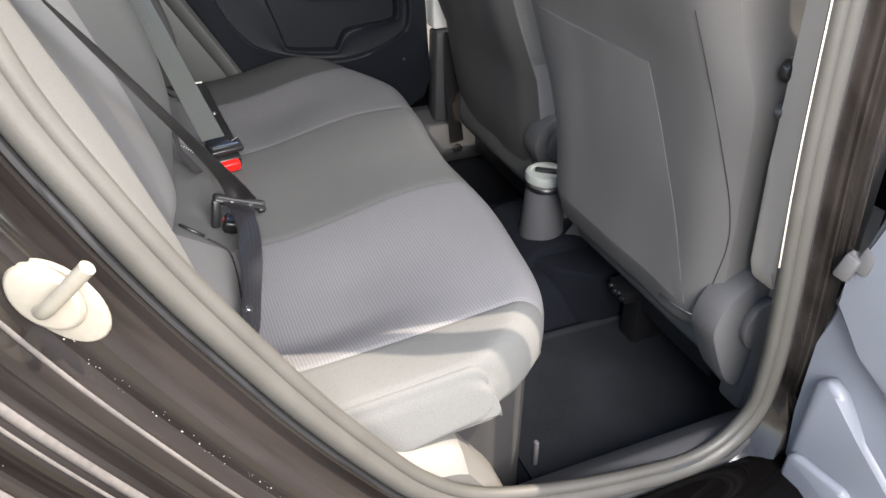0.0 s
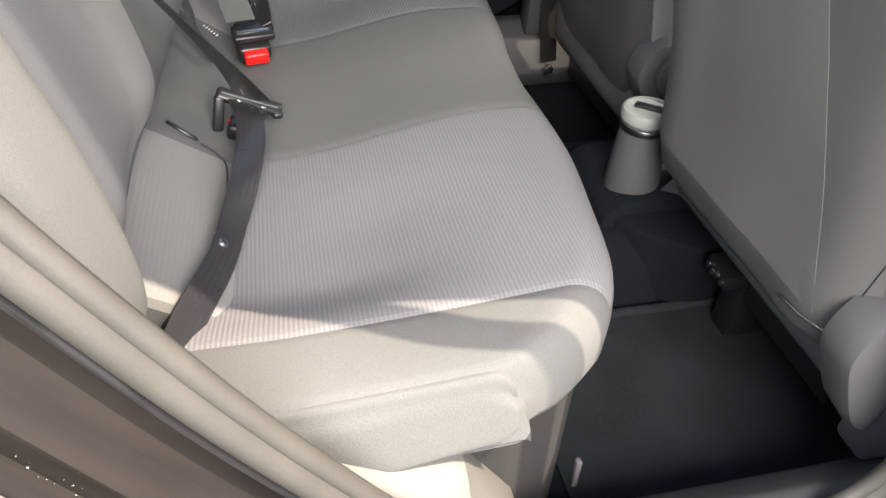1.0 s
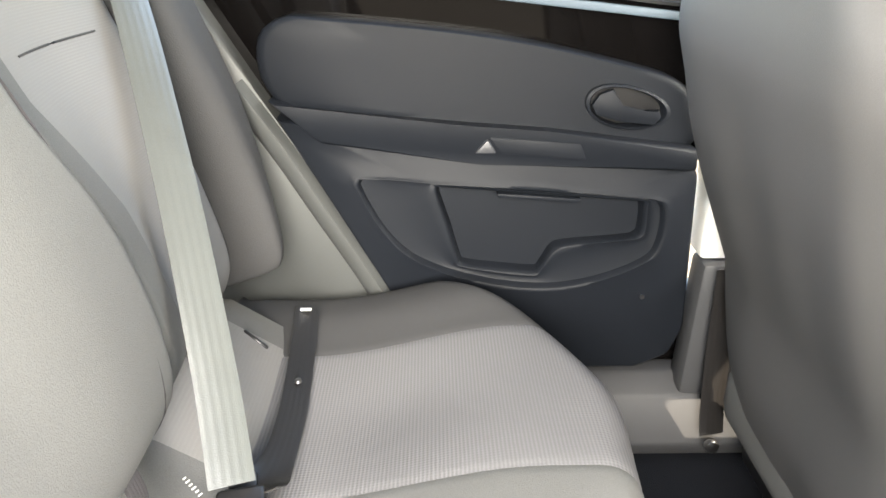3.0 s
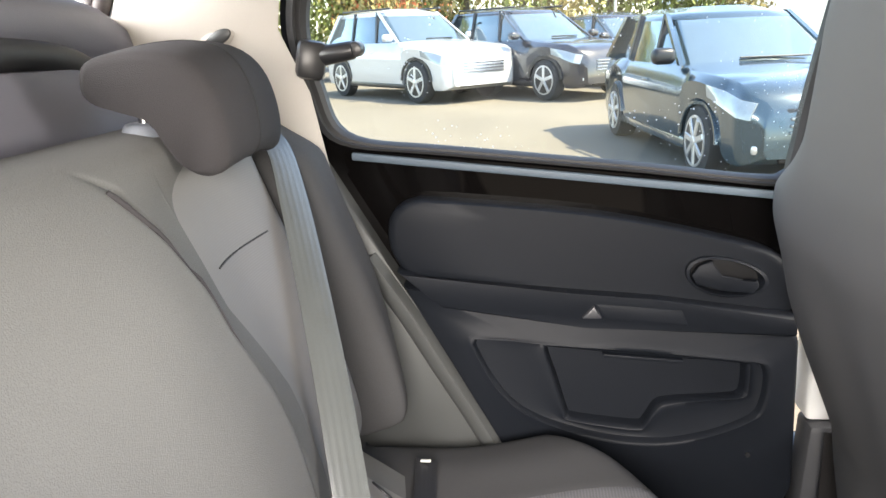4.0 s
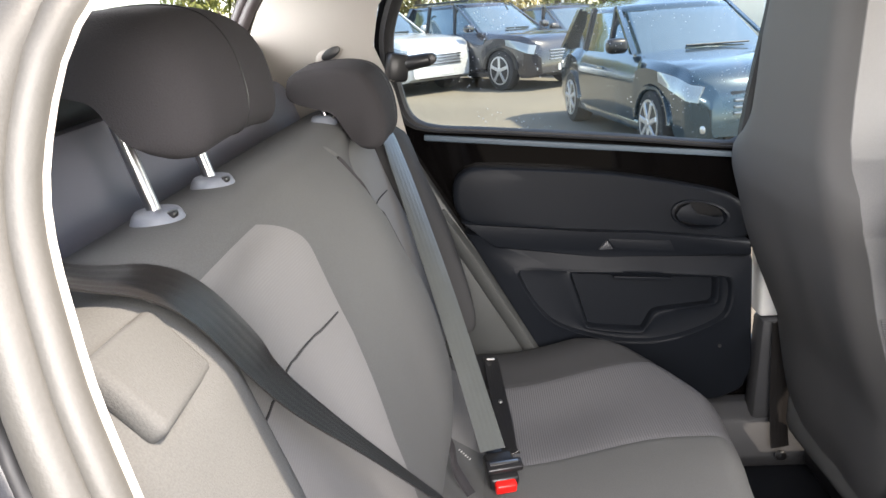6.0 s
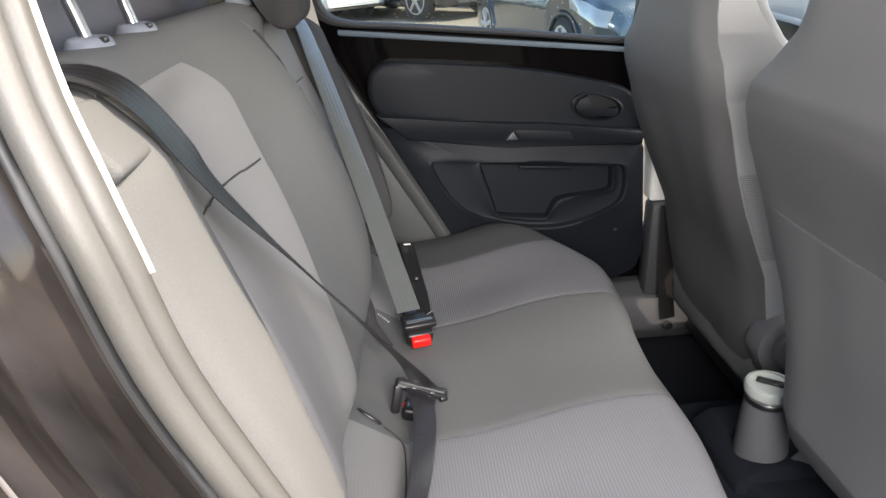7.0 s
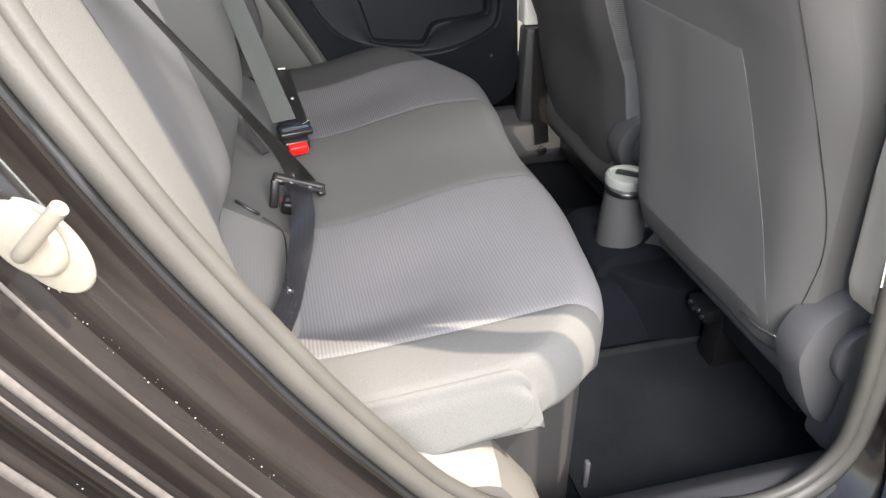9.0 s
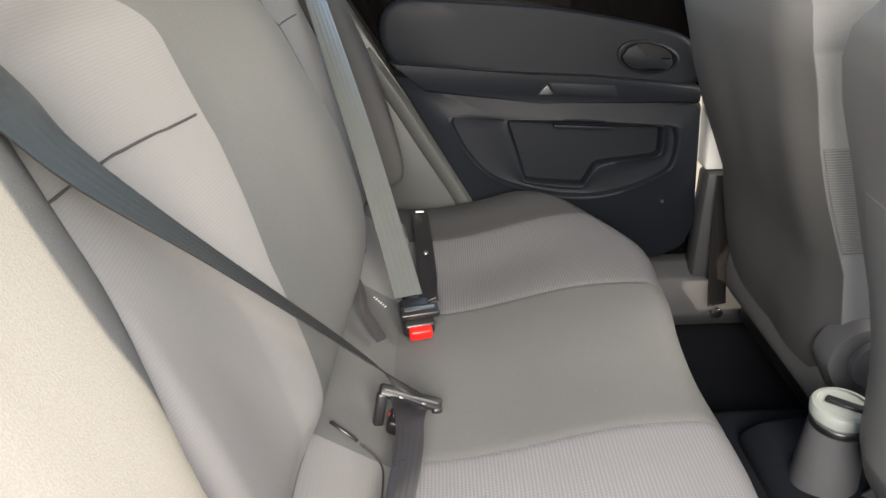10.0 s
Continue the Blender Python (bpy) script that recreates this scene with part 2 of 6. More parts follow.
BARK = material("bark", (0.16, 0.13, 0.09), 0.95, grain=0.4, grain_scale=40, stain=0.3, bump=0.6)
ORANGE = material("orange brick", (0.45, 0.13, 0.05), 0.9, grain=0.2, grain_scale=40, stain=0.2)
CLADDING = material("pale cladding", (0.62, 0.64, 0.60), 0.6, stain=0.08)

# ---- mesh helpers ----


def mesh_from(name, verts, faces, mat, parent=None, label="", smooth=True, sharp=40):
    me = bpy.data.meshes.new(name)
    me.from_pydata([tuple(v) for v in verts], [], faces)
    bm = bmesh.new()
    bm.from_mesh(me)
    bmesh.ops.remove_doubles(bm, verts=bm.verts, dist=1e-5)
    bmesh.ops.recalc_face_normals(bm, faces=bm.faces)
    bm.to_mesh(me)
    bm.free()
    me.materials.append(mat)
    if smooth:
        me.polygons.foreach_set("use_smooth", [True] * len(me.polygons))
        me.set_sharp_from_angle(angle=radians(sharp))
    ob = new(name, me)
    if parent:
        ob.parent = parent
    if label:
        ob["label"] = label
    return ob


def part(name, bm, mat, parent=None, label="", smooth=True, sharp=40):
    me = bpy.data.meshes.new(name)
    bmesh.ops.recalc_face_normals(bm, faces=bm.faces)
    bm.to_mesh(me)
    bm.free()
    me.materials.append(mat)
    if smooth:
        me.polygons.foreach_set("use_smooth", [True] * len(me.polygons))
        me.set_sharp_from_angle(angle=radians(sharp))
    ob = new(name, me)
    if parent:
        ob.parent = parent
    if label:
        ob["label"] = label
    return ob


def thing(name, label, category, at=(0, 0, 0), group="", kind=""):
    ob = new(name)
    ob.location = at
    ob.empty_display_size = 0.05
    return tagged(ob, label, category, group, kind)


def under(ob, parent):
    """Parts are written in world places: keep them there below a parent that stands elsewhere."""
    if ob.parent is parent or ob.parent == parent:
        ob.matrix_parent_inverse = Matrix.Translation(-parent.location)
    return ob


def loft_mesh(rings, closed=True, caps=True):
    n = len(rings[0])
    verts = [p for r in rings for p in r]
    faces = []
    for i in range(len(rings) - 1):
        for j in range(n if closed else n - 1):
            k = (j + 1) % n
            faces.append((i * n + j, i * n + k, (i + 1) * n + k, (i + 1) * n + j))
    if caps and closed:
        faces.append(tuple(range(n)))
        faces.append(tuple((len(rings) - 1) * n + j for j in range(n)))
    return verts, faces


def box_bm(size, at=(0, 0, 0), bevel=0.0, seg=2, turn=None):
    bm = bmesh.new()
    bmesh.ops.create_cube(bm, size=1)
    bmesh.ops.scale(bm, vec=size, verts=bm.verts)
    if bevel:
        bmesh.ops.bevel(bm, geom=bm.edges[:], offset=bevel, segments=seg, affect="EDGES", profile=0.5)
    if turn is not None:
        bmesh.ops.transform(bm, matrix=turn, verts=bm.verts)
    bmesh.ops.translate(bm, vec=at, verts=bm.verts)
    return bm


def cyl_bm(r1, r2, h, at=(0, 0, 0), turn=None, seg=32, bevel=0.0):
    bm = bmesh.new()
    bmesh.ops.create_cone(bm, cap_ends=True, segments=seg, radius1=r1, radius2=r2, depth=h)
    if bevel:
        edges = [e for e in bm.edges if len(e.link_faces) == 2 and any(len(f.verts) > 4 for f in e.link_faces)]
        bmesh.ops.bevel(bm, geom=edges, offset=bevel, segments=2, affect="EDGES", profile=0.5)
    if turn is not None:
        bmesh.ops.transform(bm, matrix=turn, verts=bm.verts)
    bmesh.ops.translate(bm, vec=at, verts=bm.verts)
    return bm


def slab_bm(outline, a, b, axis="y", bevel=0.0, seg=2):
    """A plate with that outline, from a to b along an axis. The outline's pairs are (x, z) for y, (x, y) for z, (y, z) for x."""
    def at(u, v, w):
        return {"y": (u, w, v), "z": (u, v, w), "x": (w, u, v)}[axis]
    bm = bmesh.new()
    one = [bm.verts.new(at(u, v, a)) for u, v in outline]
    two = [bm.verts.new(at(u, v, b)) for u, v in outline]
    n = len(outline)
    bm.faces.new(one)
    bm.faces.new(two[::-1])
    for i in range(n):
        bm.faces.new((one[i], one[(i + 1) % n], two[(i + 1) % n], two[i]))
    if bevel:
        bmesh.ops.bevel(bm, geom=bm.edges[:], offset=bevel, segments=seg, affect="EDGES", profile=0.5)
    return bm


def spline(points, steps, closed=False):
    """Points on a smooth curve through the given ones."""
    P = [Vector(p) for p in points]
    n = len(P)
    out = []
    for i in range(n if closed else n - 1):
        a, b, c, d = (P[(i + k) % n] if closed else P[min(max(i + k, 0), n - 1)] for k in (-1, 0, 1, 2))
        for s in range(steps):
            t = s / steps
            out.append(0.5 * (2 * b + (c - a) * t + (2 * a - 5 * b + 4 * c - d) * t * t + (3 * b - a - 3 * c + d) * t ** 3))
    if not closed:
        out.append(P[-1])
    return out


def tube_mesh(points, radius, seg=10, closed=False, flat=1.0, up=Vector((0, 1, 0))):
    rings = []
    n = len(points)
    for i, p in enumerate(points):
        a = points[i - 1] if (i or closed) else points[i]
        b = points[(i + 1) % n] if (i < n - 1 or closed) else points[i]
        d = (Vector(b) - Vector(a)).normalized()
        u = up.cross(d)
        if u.length < 1e-4:
            u = Vector((1, 0, 0)).cross(d)
        u.normalize()
        v = d.cross(u)
        rings.append([Vector(p) + radius * (math.cos(2 * math.pi * k / seg) * u + flat * math.sin(2 * math.pi * k / seg) * v) for k in range(seg)])
    if closed:
        rings.append(rings[0])
    return loft_mesh(rings, True, not closed)


def tube(name, points, radius, mat, parent=None, label="", seg=10, closed=False, flat=1.0, up=Vector((0, 1, 0))):
    return mesh_from(name, *tube_mesh(points, radius, seg, closed, flat, up), mat, parent, label, True, 60)


def ribbon_mesh(points, sides, width, thick=0.0014):
    """A flat band along points; sides: the way across it at each point."""
    rings = []
    n = len(points)
    for i, p in enumerate(points):
        d = (Vector(points[min(i + 1, n - 1)]) - Vector(points[max(i - 1, 0)])).normalized()
        s = Vector(sides[i])
        wide = width[i] if isinstance(width, list) else width
        s = (s - d * s.dot(d)).normalized() * wide / 2
        up = d.cross(s).normalized() * thick / 2
        way = up.normalized()
        across = [-1 + j / 12 for j in range(25)]
        high = [0.03 * wide * (1 - k * k) + 0.00014 * math.cos(5 * math.pi * k) for k in across]
        rings.append([Vector(p) + k * s + up + way * h for k, h in zip(across, high)] + [Vector(p) + k * s - up + way * h for k, h in zip(across[::-1], high[::-1])])
    return loft_mesh(rings, True, True)


def smooth01(t):
    t = min(max(t, 0.0), 1.0)
    return t * t * (3 - 2 * t)


def lerp_table(table, v):
    if v <= table[0][0]:
        return table[0][1]
    for (a, fa), (b, fb) in zip(table, table[1:]):
        if v <= b:
            return fa + (fb - fa) * (v - a) / (b - a)
    return table[-1][1]


def soft_table(pairs, steps=8):
    return [(p.x, p.y) for p in spline([(a, b, 0) for a, b in pairs], steps)]

# ---- ground and car shell ----
YC = -0.02  # the car's middle line

ground = tagged(mesh_from("ground", *loft_mesh([[(x, y, 0.0) for y in (-400, -20, -4, 4, 20, 60, 400)] for x in (-400, -20, -4, 4, 20, 400)], False), ASPHALT, smooth=False),
                "sunlit tan grey asphalt of a car park", "ground", kind="structure")

car = thing("car_shell", "small black hatchback body with pale trim, rear door open", "car body", (0.3, YC, 0.0), kind="structure")


def car_part(name, bm, mat, label="", **kw):
    return under(part(name, bm, mat, car, label, **kw), car)


def car_mesh(name, vf, mat, label="", sharp=40):
    return under(mesh_from(name, *vf, mat, car, label, True, sharp), car)


# floor, tunnel and sills
car_part("floor_pan", box_bm((2.6, 1.44, 0.05), (0.55, YC, 0.135), 0.01), CARPET, "black carpeted floor")
car_part("tunnel", slab_bm([(-0.235, 0.15), (-0.20, 0.245), (-0.17, 0.27), (0.13, 0.27), (0.16, 0.245), (0.195, 0.15)], 0.36, 1.7, "x", 0.012), CARPET, "carpeted centre tunnel")
for s, nm in ((-1, "near"), (1, "far")):
    y0 = YC + s * 0.60
    car_part("sill_cover", slab_bm([(y0, 0.16), (y0 - s * 0.02, 0.20), (y0 + s * 0.012, 0.285), (y0 + s * 0.05, 0.315), (y0 + s * 0.09, 0.315), (y0 + s * 0.10, 0.16)], 0.30, 1.55, "x", 0.006), PLASTIC_SHADE, "moulded plastic sill cover")
car_part("sill_panel", box_bm((1.9, 0.10, 0.20), (0.75, YC - 0.745, 0.20), 0.02), PAINT, "black painted sill")
car_part("sill_panel", box_bm((1.9, 0.10, 0.34), (0.75, YC + 0.745, 0.27), 0.02), PAINT, "black painted sill")

# near rear corner trim beside the bench, lit by the sun
car_mesh("corner_kick_plate", loft_mesh([
    [(0.08, y, 0.50 - 0.02 * k), (0.17, y, 0.462 - 0.02 * k), (0.225, y, 0.452 - 0.02 * k), (0.24, y, 0.445 - 0.02 * k), (0.285, y, 0.375 - 0.02 * k), (0.30, y, 0.345), (0.30, y, 0.22), (0.05, y, 0.22)]
    for y, k in ((-0.60, 0.6), (-0.625, 0), (-0.65, 0), (-0.67, 0.3), (-0.69, 1.2))]), PLASTIC_SILL, "sun-bleached pale plastic corner cover", 30)
# Small pale box stands in for glare on the bench base's edge.
car_part("glare_mark", box_bm((0.008, 0.010, 0.05), (0.40, -0.582, 0.272), 0.003), GREYCUP, "small pale mark standing in for glare on the bench base")

# the rear door opening: its seal and the stepped, painted jamb round it
LOOP = [(-0.085, 1.345), (-0.136, 1.290), (-0.159, 1.207), (-0.145, 1.128), (-0.120, 1.05), (-0.098, 0.954), (-0.067, 0.872), (-0.03, 0.787), (0.015, 0.698), (0.062, 0.611), (0.118, 0.52), (0.175, 0.44), (0.25, 0.378), (0.376, 0.332),
        (0.50, 0.305), (0.585, 0.298), (0.645, 0.318), (0.682, 0.372), (0.684, 0.46), (0.672, 0.56), (0.64, 0.76), (0.618, 0.945), (0.598, 1.15), (0.588, 1.27), (0.55, 1.345), (0.45, 1.365), (0.2, 1.37), (0.03, 1.36)]
loop = spline([(x, 0, z) for x, z in LOOP], 5, True)


def tumble(z):
    """How far the body side leans in towards the roof."""
    return 0.0 if z < 1.05 else 0.52 * (z - 1.05) ** 1.3


def loop_ring(out, y):
    """The loop moved outwards by out, at the depth y (leaning in above the belt line)."""
    pts = []
    n = len(loop)
    for i, p in enumerate(loop):
        d = (loop[(i + 1) % n] - loop[i - 1]).normalized()
        nrm = Vector((d.z, 0, -d.x))
        front = smooth01((p.x - 0.45) / 0.10) * smooth01((p.z - 0.33) / 0.08)
        grow = out if abs(out) < 0.03 else math.copysign(0.03 + (abs(out) - 0.03) * (1 - 0.86 * front), out)
        c = p + nrm * (-grow)
        if c.z > 1.30:
            c.z = 1.30 + 0.12 * math.tanh((c.z - 1.30) / 0.12)
        step = (y + 0.705) * (1 - smooth01((c.z - 1.20) / 0.15)) * (1 - 0.75 * front)
        # Upper edge flares towards the front; its cast shadow trims the sunlit strip.
        narrow = 1 + (0.38 - 0.72 * smooth01((c.x + 0.05) / 0.50)) * smooth01((c.z - 1.25) / 0.08)
        pts.append(Vector((c.x, -0.705 + step + tumble(c.z) * narrow, c.z)))
    return pts


test = loop_ring(0.05, 0)
SIGN = 1 if test[6].x < loop[6].x else -1


def ring_at(out, y):
    return loop_ring(out * SIGN, y)


def loop_band(name, steps, mat, label):
    rings = [ring_at(o, y) for o, y in steps]
    return car_mesh(name, loft_mesh(rings, True, False), mat, label, 35)


tube_pts = ring_at(0.002, -0.705)
seal = tube("door_seal", tube_pts, 0.0122, RUBBER, None, "", 14, True, 1.0)
tagged(seal, "grey rubber seal round the rear door opening", "door seal", kind="structure")
tube("seal_lip", ring_at(-0.0118, -0.7005), 0.0092, RUBBER, seal, "thin inner sealing lip", 8, True)
tube("body_flange", ring_at(0.0178, -0.708), 0.0038, RUBBER_BLACK, seal, "black flange line", 6, True)
loop_band("door_jamb", [(0.012, -0.695), (0.028, -0.702), (0.040, -0.722), (0.046, -0.738), (0.052, -0.743), (0.072, -0.740), (0.078, -0.744), (0.083, -0.756), (0.088, -0.768), (0.094, -0.771), (0.112, -0.766), (0.117, -0.770), (0.121, -0.782), (0.126, -0.788), (0.132, -0.788), (0.150, -0.782), (0.157, -0.788), (0.161, -0.806), (0.168, -0.818), (0.20, -0.820), (0.245, -0.815)], PAINT_STREAKED, "black painted stepped door jamb")
for o, y, r in ((0.082, -0.756, 0.0022), (0.116, -0.777, 0.0044), (0.1225, -0.785, 0.0018), (0.157, -0.796, 0.0050), (0.164, -0.812, 0.0026), (0.173, -0.819, 0.0032), (0.186, -0.820, 0.0018)):
    under(mesh_from("jamb_ridge", *tube_mesh(ring_at(o, y)[4:70], r, 10, False, 0.6), PAINT_RIDGE, car, "pressed ridge in the jamb"), car)
# drops and grit on the lower jamb
rd = random.Random(11)
dv, df = [], []
lower = [i for i, p in enumerate(loop) if p.z < 0.86 and p.x < 0.35]
for k in range(900):
    i = rd.choice(lower)
    o = rd.choice((rd.uniform(0.05, 0.073), rd.uniform(0.09, 0.11), rd.uniform(0.124, 0.146), rd.uniform(0.176, 0.24)))
    yy = lerp_table([(0.05, -0.739), (0.073, -0.742), (0.09, -0.7645), (0.11, -0.766), (0.124, -0.7825), (0.146, -0.784), (0.176, -0.8165), (0.24, -0.8155)], o)
    a, b = ring_at(o, yy)[i], ring_at(o, yy)[(i + 1) % len(loop)]
    c = a.lerp(b, rd.random())
    r = rd.choice((0.0003, 0.0003, 0.0004, 0.0005, 0.0008))
    n0 = len(dv)
    dv += [c + Vector(q) * r for q in ((1, 0, 0), (0, 0, 1), (-1, 0, 0), (0, 0, -1), (0, -0.7, 0), (0, 0.5, 0))]
    df += [tuple(n0 + v for v in f) for f in ((0, 1, 4), (1, 2, 4), (2, 3, 4), (3, 0, 4), (1, 0, 5), (2, 1, 5), (3, 2, 5), (0, 3, 5))]
drops = mesh_from("water_drops", dv, df, GRIT, None, "", True, 80)
tagged(drops, "scattered drops and pale grit on the black door jamb", "drops", kind="stuff")
car_part("rear_quarter", slab_bm([(-0.30, 0.30), (-0.30, 1.15), (-0.78, 1.10), (-0.82, 0.30)], -0.80, -0.70, "y", 0.01), PAINT, "black rear quarter panel")

# cream pillar trim inside the seal
def cream_strip(name, i0, i1, wide, label):
    a = ring_at(-0.018, -0.700)[i0:i1]
    b = ring_at(-0.0235, -0.698)[i0:i1]
    d = ring_at(-0.012, -0.690)[i0:i1]
    e = ring_at(0.05, -0.655)[i0:i1]
    return car_mesh(name, loft_mesh([a, b, d, e], False), CREAM, label, 30)


cream_strip("pillar_trim", 0, 23, 0.02, "pale cream rear pillar trim")
cream_strip("pillar_trim", 97, 128, 0.02, "pale cream centre pillar trim")

# near centre pillar and the closed front part of the near side
car_part("centre_pillar", slab_bm([(0.678, 0.58), (0.668, 0.72), (0.660, 0.85), (0.646, 1.05), (0.635, 1.38), (0.77, 1.38), (0.84, 0.55), (0.69, 0.55)], -0.665, -0.622, "y", 0.008), CREAM, "pale cream centre pillar trim")
car_part("bolt_cover", cyl_bm(0.016, 0.013, 0.014, (0.668, -0.617, 0.842), pose(0, 0, 0, 90), 24, 0.004), BLACKP, "dark round bolt cover on the pillar")
car_part("belt_guide_ring", cyl_bm(0.012, 0.010, 0.012, (0.671, -0.618, 0.792), pose(0, 0, 0, 90) @ Matrix.Diagonal((1, 0.8, 1, 1)), 20, 0.003), PLASTIC_GREY, "small grey belt ring")
# Unseen slab, added to keep stray sun off the bench.
car_part("sun_block_rail", slab_bm([(0.62, 1.345), (0.62, 1.43), (1.30, 1.43), (1.30, 1.36)], -0.655, -0.555, "y", 0.012), HEADLINER, "unseen pale slab that blocks sun at the roof edge")
car_part("centre_pillar_base", slab_bm([(0.715, 0.30), (0.715, 0.548), (0.82, 0.548), (0.86, 0.30)], -0.65, -0.60, "y", 0.01), PLASTIC_GREY, "dark lower pillar trim")
for s in (-1, 1):
    y0 = YC + s * 0.66
    car_part("front_door_lower", slab_bm([(0.84, 0.30), (0.80, 0.93), (1.75, 0.90), (1.75, 0.30)], y0, y0 + s * 0.06, "y", 0.015), PLASTIC, "dark front door trim")
    car_part("front_pillar", slab_bm([(1.70, 0.92), (1.40, 1.39), (1.47, 1.39), (1.80, 0.92)], y0 - s * 0.06, y0 - s * 0.01, "y", 0.008), CREAM, "cream windscreen pillar")

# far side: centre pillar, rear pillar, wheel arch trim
car_part("centre_pillar", slab_bm([(0.700, 0.555), (0.695, 0.70), (0.685, 0.95), (0.675, 1.38), (0.80, 1.38), (0.88, 0.555)], 0.60, 0.66, "y", 0.008), CREAM_LIT, "pale cream centre pillar trim")
# Far-side shade is put into this base's darker plastic; the near one is lighter.
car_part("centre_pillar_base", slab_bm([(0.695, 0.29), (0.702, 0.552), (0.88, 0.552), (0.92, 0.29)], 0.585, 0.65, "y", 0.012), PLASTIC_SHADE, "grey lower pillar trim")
car_mesh("rear_pillar_trim", loft_mesh([
    [(x, y, z) for x, y, z in ring] for ring in (
        [(-0.09, 0.615, 1.00), (-0.115, 0.625, 1.12), (-0.15, 0.60, 1.22), (-0.13, 0.575, 1.30), (-0.07, 0.555, 1.36), (0.02, 0.54, 1.41)],
        [(-0.16, 0.600, 1.00), (-0.19, 0.605, 1.12), (-0.21, 0.580, 1.22), (-0.20, 0.555, 1.30), (-0.16, 0.535, 1.37), (-0.10, 0.52, 1.42)],
        [(-0.28, 0.595, 1.02), (-0.29, 0.590, 1.12), (-0.31, 0.570, 1.22), (-0.29, 0.55, 1.30), (-0.25, 0.53, 1.37), (-0.20, 0.51, 1.42)],
        [(-0.40, 0.600, 1.04), (-0.415, 0.593, 1.12), (-0.415, 0.575, 1.22), (-0.373, 0.555, 1.30), (-0.315, 0.53, 1.37), (-0.265, 0.51, 1.42)],
        [(-0.43, 0.640, 1.04), (-0.440, 0.633, 1.12), (-0.440, 0.610, 1.22), (-0.395, 0.590, 1.30), (-0.335, 0.565, 1.37), (-0.285, 0.545, 1.42)])], False), CREAM, "pale cream rear pillar trim", 50)
tube("tailgate_seal", spline([(-0.435, 0.620, 1.02), (-0.448, 0.612, 1.13), (-0.442, 0.592, 1.22), (-0.398, 0.572, 1.30), (-0.338, 0.546, 1.37), (-0.288, 0.525, 1.42)], 5), 0.014, RUBBER_BROWN, None)
tagged(bpy.data.objects["tailgate_seal"], "ribbed rubber tailgate seal beside the pale trim", "seal", kind="structure")
tube("seal_lip", spline([(-0.455, 0.622, 1.02), (-0.466, 0.614, 1.13), (-0.460, 0.594, 1.225), (-0.414, 0.574, 1.31), (-0.354, 0.548, 1.382), (-0.30, 0.525, 1.436)], 5), 0.012, RUBBER_BROWN, bpy.data.objects["tailgate_seal"])
car_part("wheel_arch_trim", slab_bm([(-0.30, 0.45), (-0.30, 1.03), (-0.12, 1.03), (-0.01, 0.84), (0.10, 0.66), (0.185, 0.50), (0.24, 0.42), (0.30, 0.30), (0.0, 0.30)], 0.615, 0.69, "y", 0.01), ARCH, "pale grey trim over the rear wheel arch")
# belt slot in the pale pillar
slot = thing("belt_guide", "dark oval belt slot with a raised pale rim on the pillar", "belt guide", (-0.20, 0.585, 1.232))
sm = pose(0, 0, 0, 90, -28, 4)
under(part("rim", cyl_bm(0.025, 0.022, 0.008, (-0.240, 0.581, 1.212), sm @ Matrix.Diagonal((1.5, 0.75, 1, 1)), 28, 0.005), CREAM, slot), slot)
under(part("slot", cyl_bm(0.015, 0.015, 0.013, (-0.238, 0.578, 1.210), sm @ Matrix.Diagonal((1.5, 0.7, 1, 1)), 24, 0.002), BLACKP, slot, "dark slot"), slot)

# roof, tailgate, front end
# Unseen roof runs further forward, its near edge flared, to limit the sun.
car_mesh("headliner", loft_mesh([[(x, YC + y, 1.40 + 0.03 * math.cos(x * 1.2) - 0.035 * (y / 0.56) ** 4) for y in (-0.53 - 0.09 * smooth01((x + 0.05) / 0.5), -0.5, -0.35, 0, 0.35, 0.5, 0.56)] for x in (-0.5, -0.3, -0.05, 0.1, 0.2, 0.3, 0.45, 0.8, 1.2, 1.46)], False), HEADLINER, "pale cloth headliner")
car_mesh("roof_panel", loft_mesh([[(x, YC + y, 1.445 + 0.03 * math.cos(x * 1.2) - 0.035 * (y / 0.65) ** 4) for y in (-0.545 - 0.09 * smooth01((x + 0.05) / 0.5), -0.5, -0.35, 0, 0.35, 0.5, 0.60)] for x in (-0.56, -0.3, -0.05, 0.1, 0.2, 0.3, 0.45, 0.8, 1.2, 1.48)], False), PAINT, "black painted roof")
car_part("tailgate", slab_bm([(-0.70, 0.35), (-0.66, 1.0), (-0.72, 1.0), (-0.80, 0.35)], YC - 0.62, YC + 0.62, "y", 0.01), PLASTIC, "dark tailgate trim")
car_part("tailgate_glass", slab_bm([(-0.675, 1.0), (-0.49, 1.43), (-0.495, 1.43), (-0.68, 1.0)], YC - 0.56, YC + 0.56, "y"), GLASS, "clear rear window").visible_shadow = False
car_part("dashboard", slab_bm([(1.35, 0.35), (1.28, 0.80), (1.35, 0.92), (1.80, 0.93), (1.80, 0.2)], YC - 0.64, YC + 0.64, "y", 0.03), PLASTIC, "dark dashboard")
car_part("windscreen", slab_bm([(1.80, 0.93), (1.46, 1.41), (1.465, 1.41), (1.805, 0.93)], YC - 0.58, YC + 0.58, "y"), GLASS, "clear windscreen").visible_shadow = False

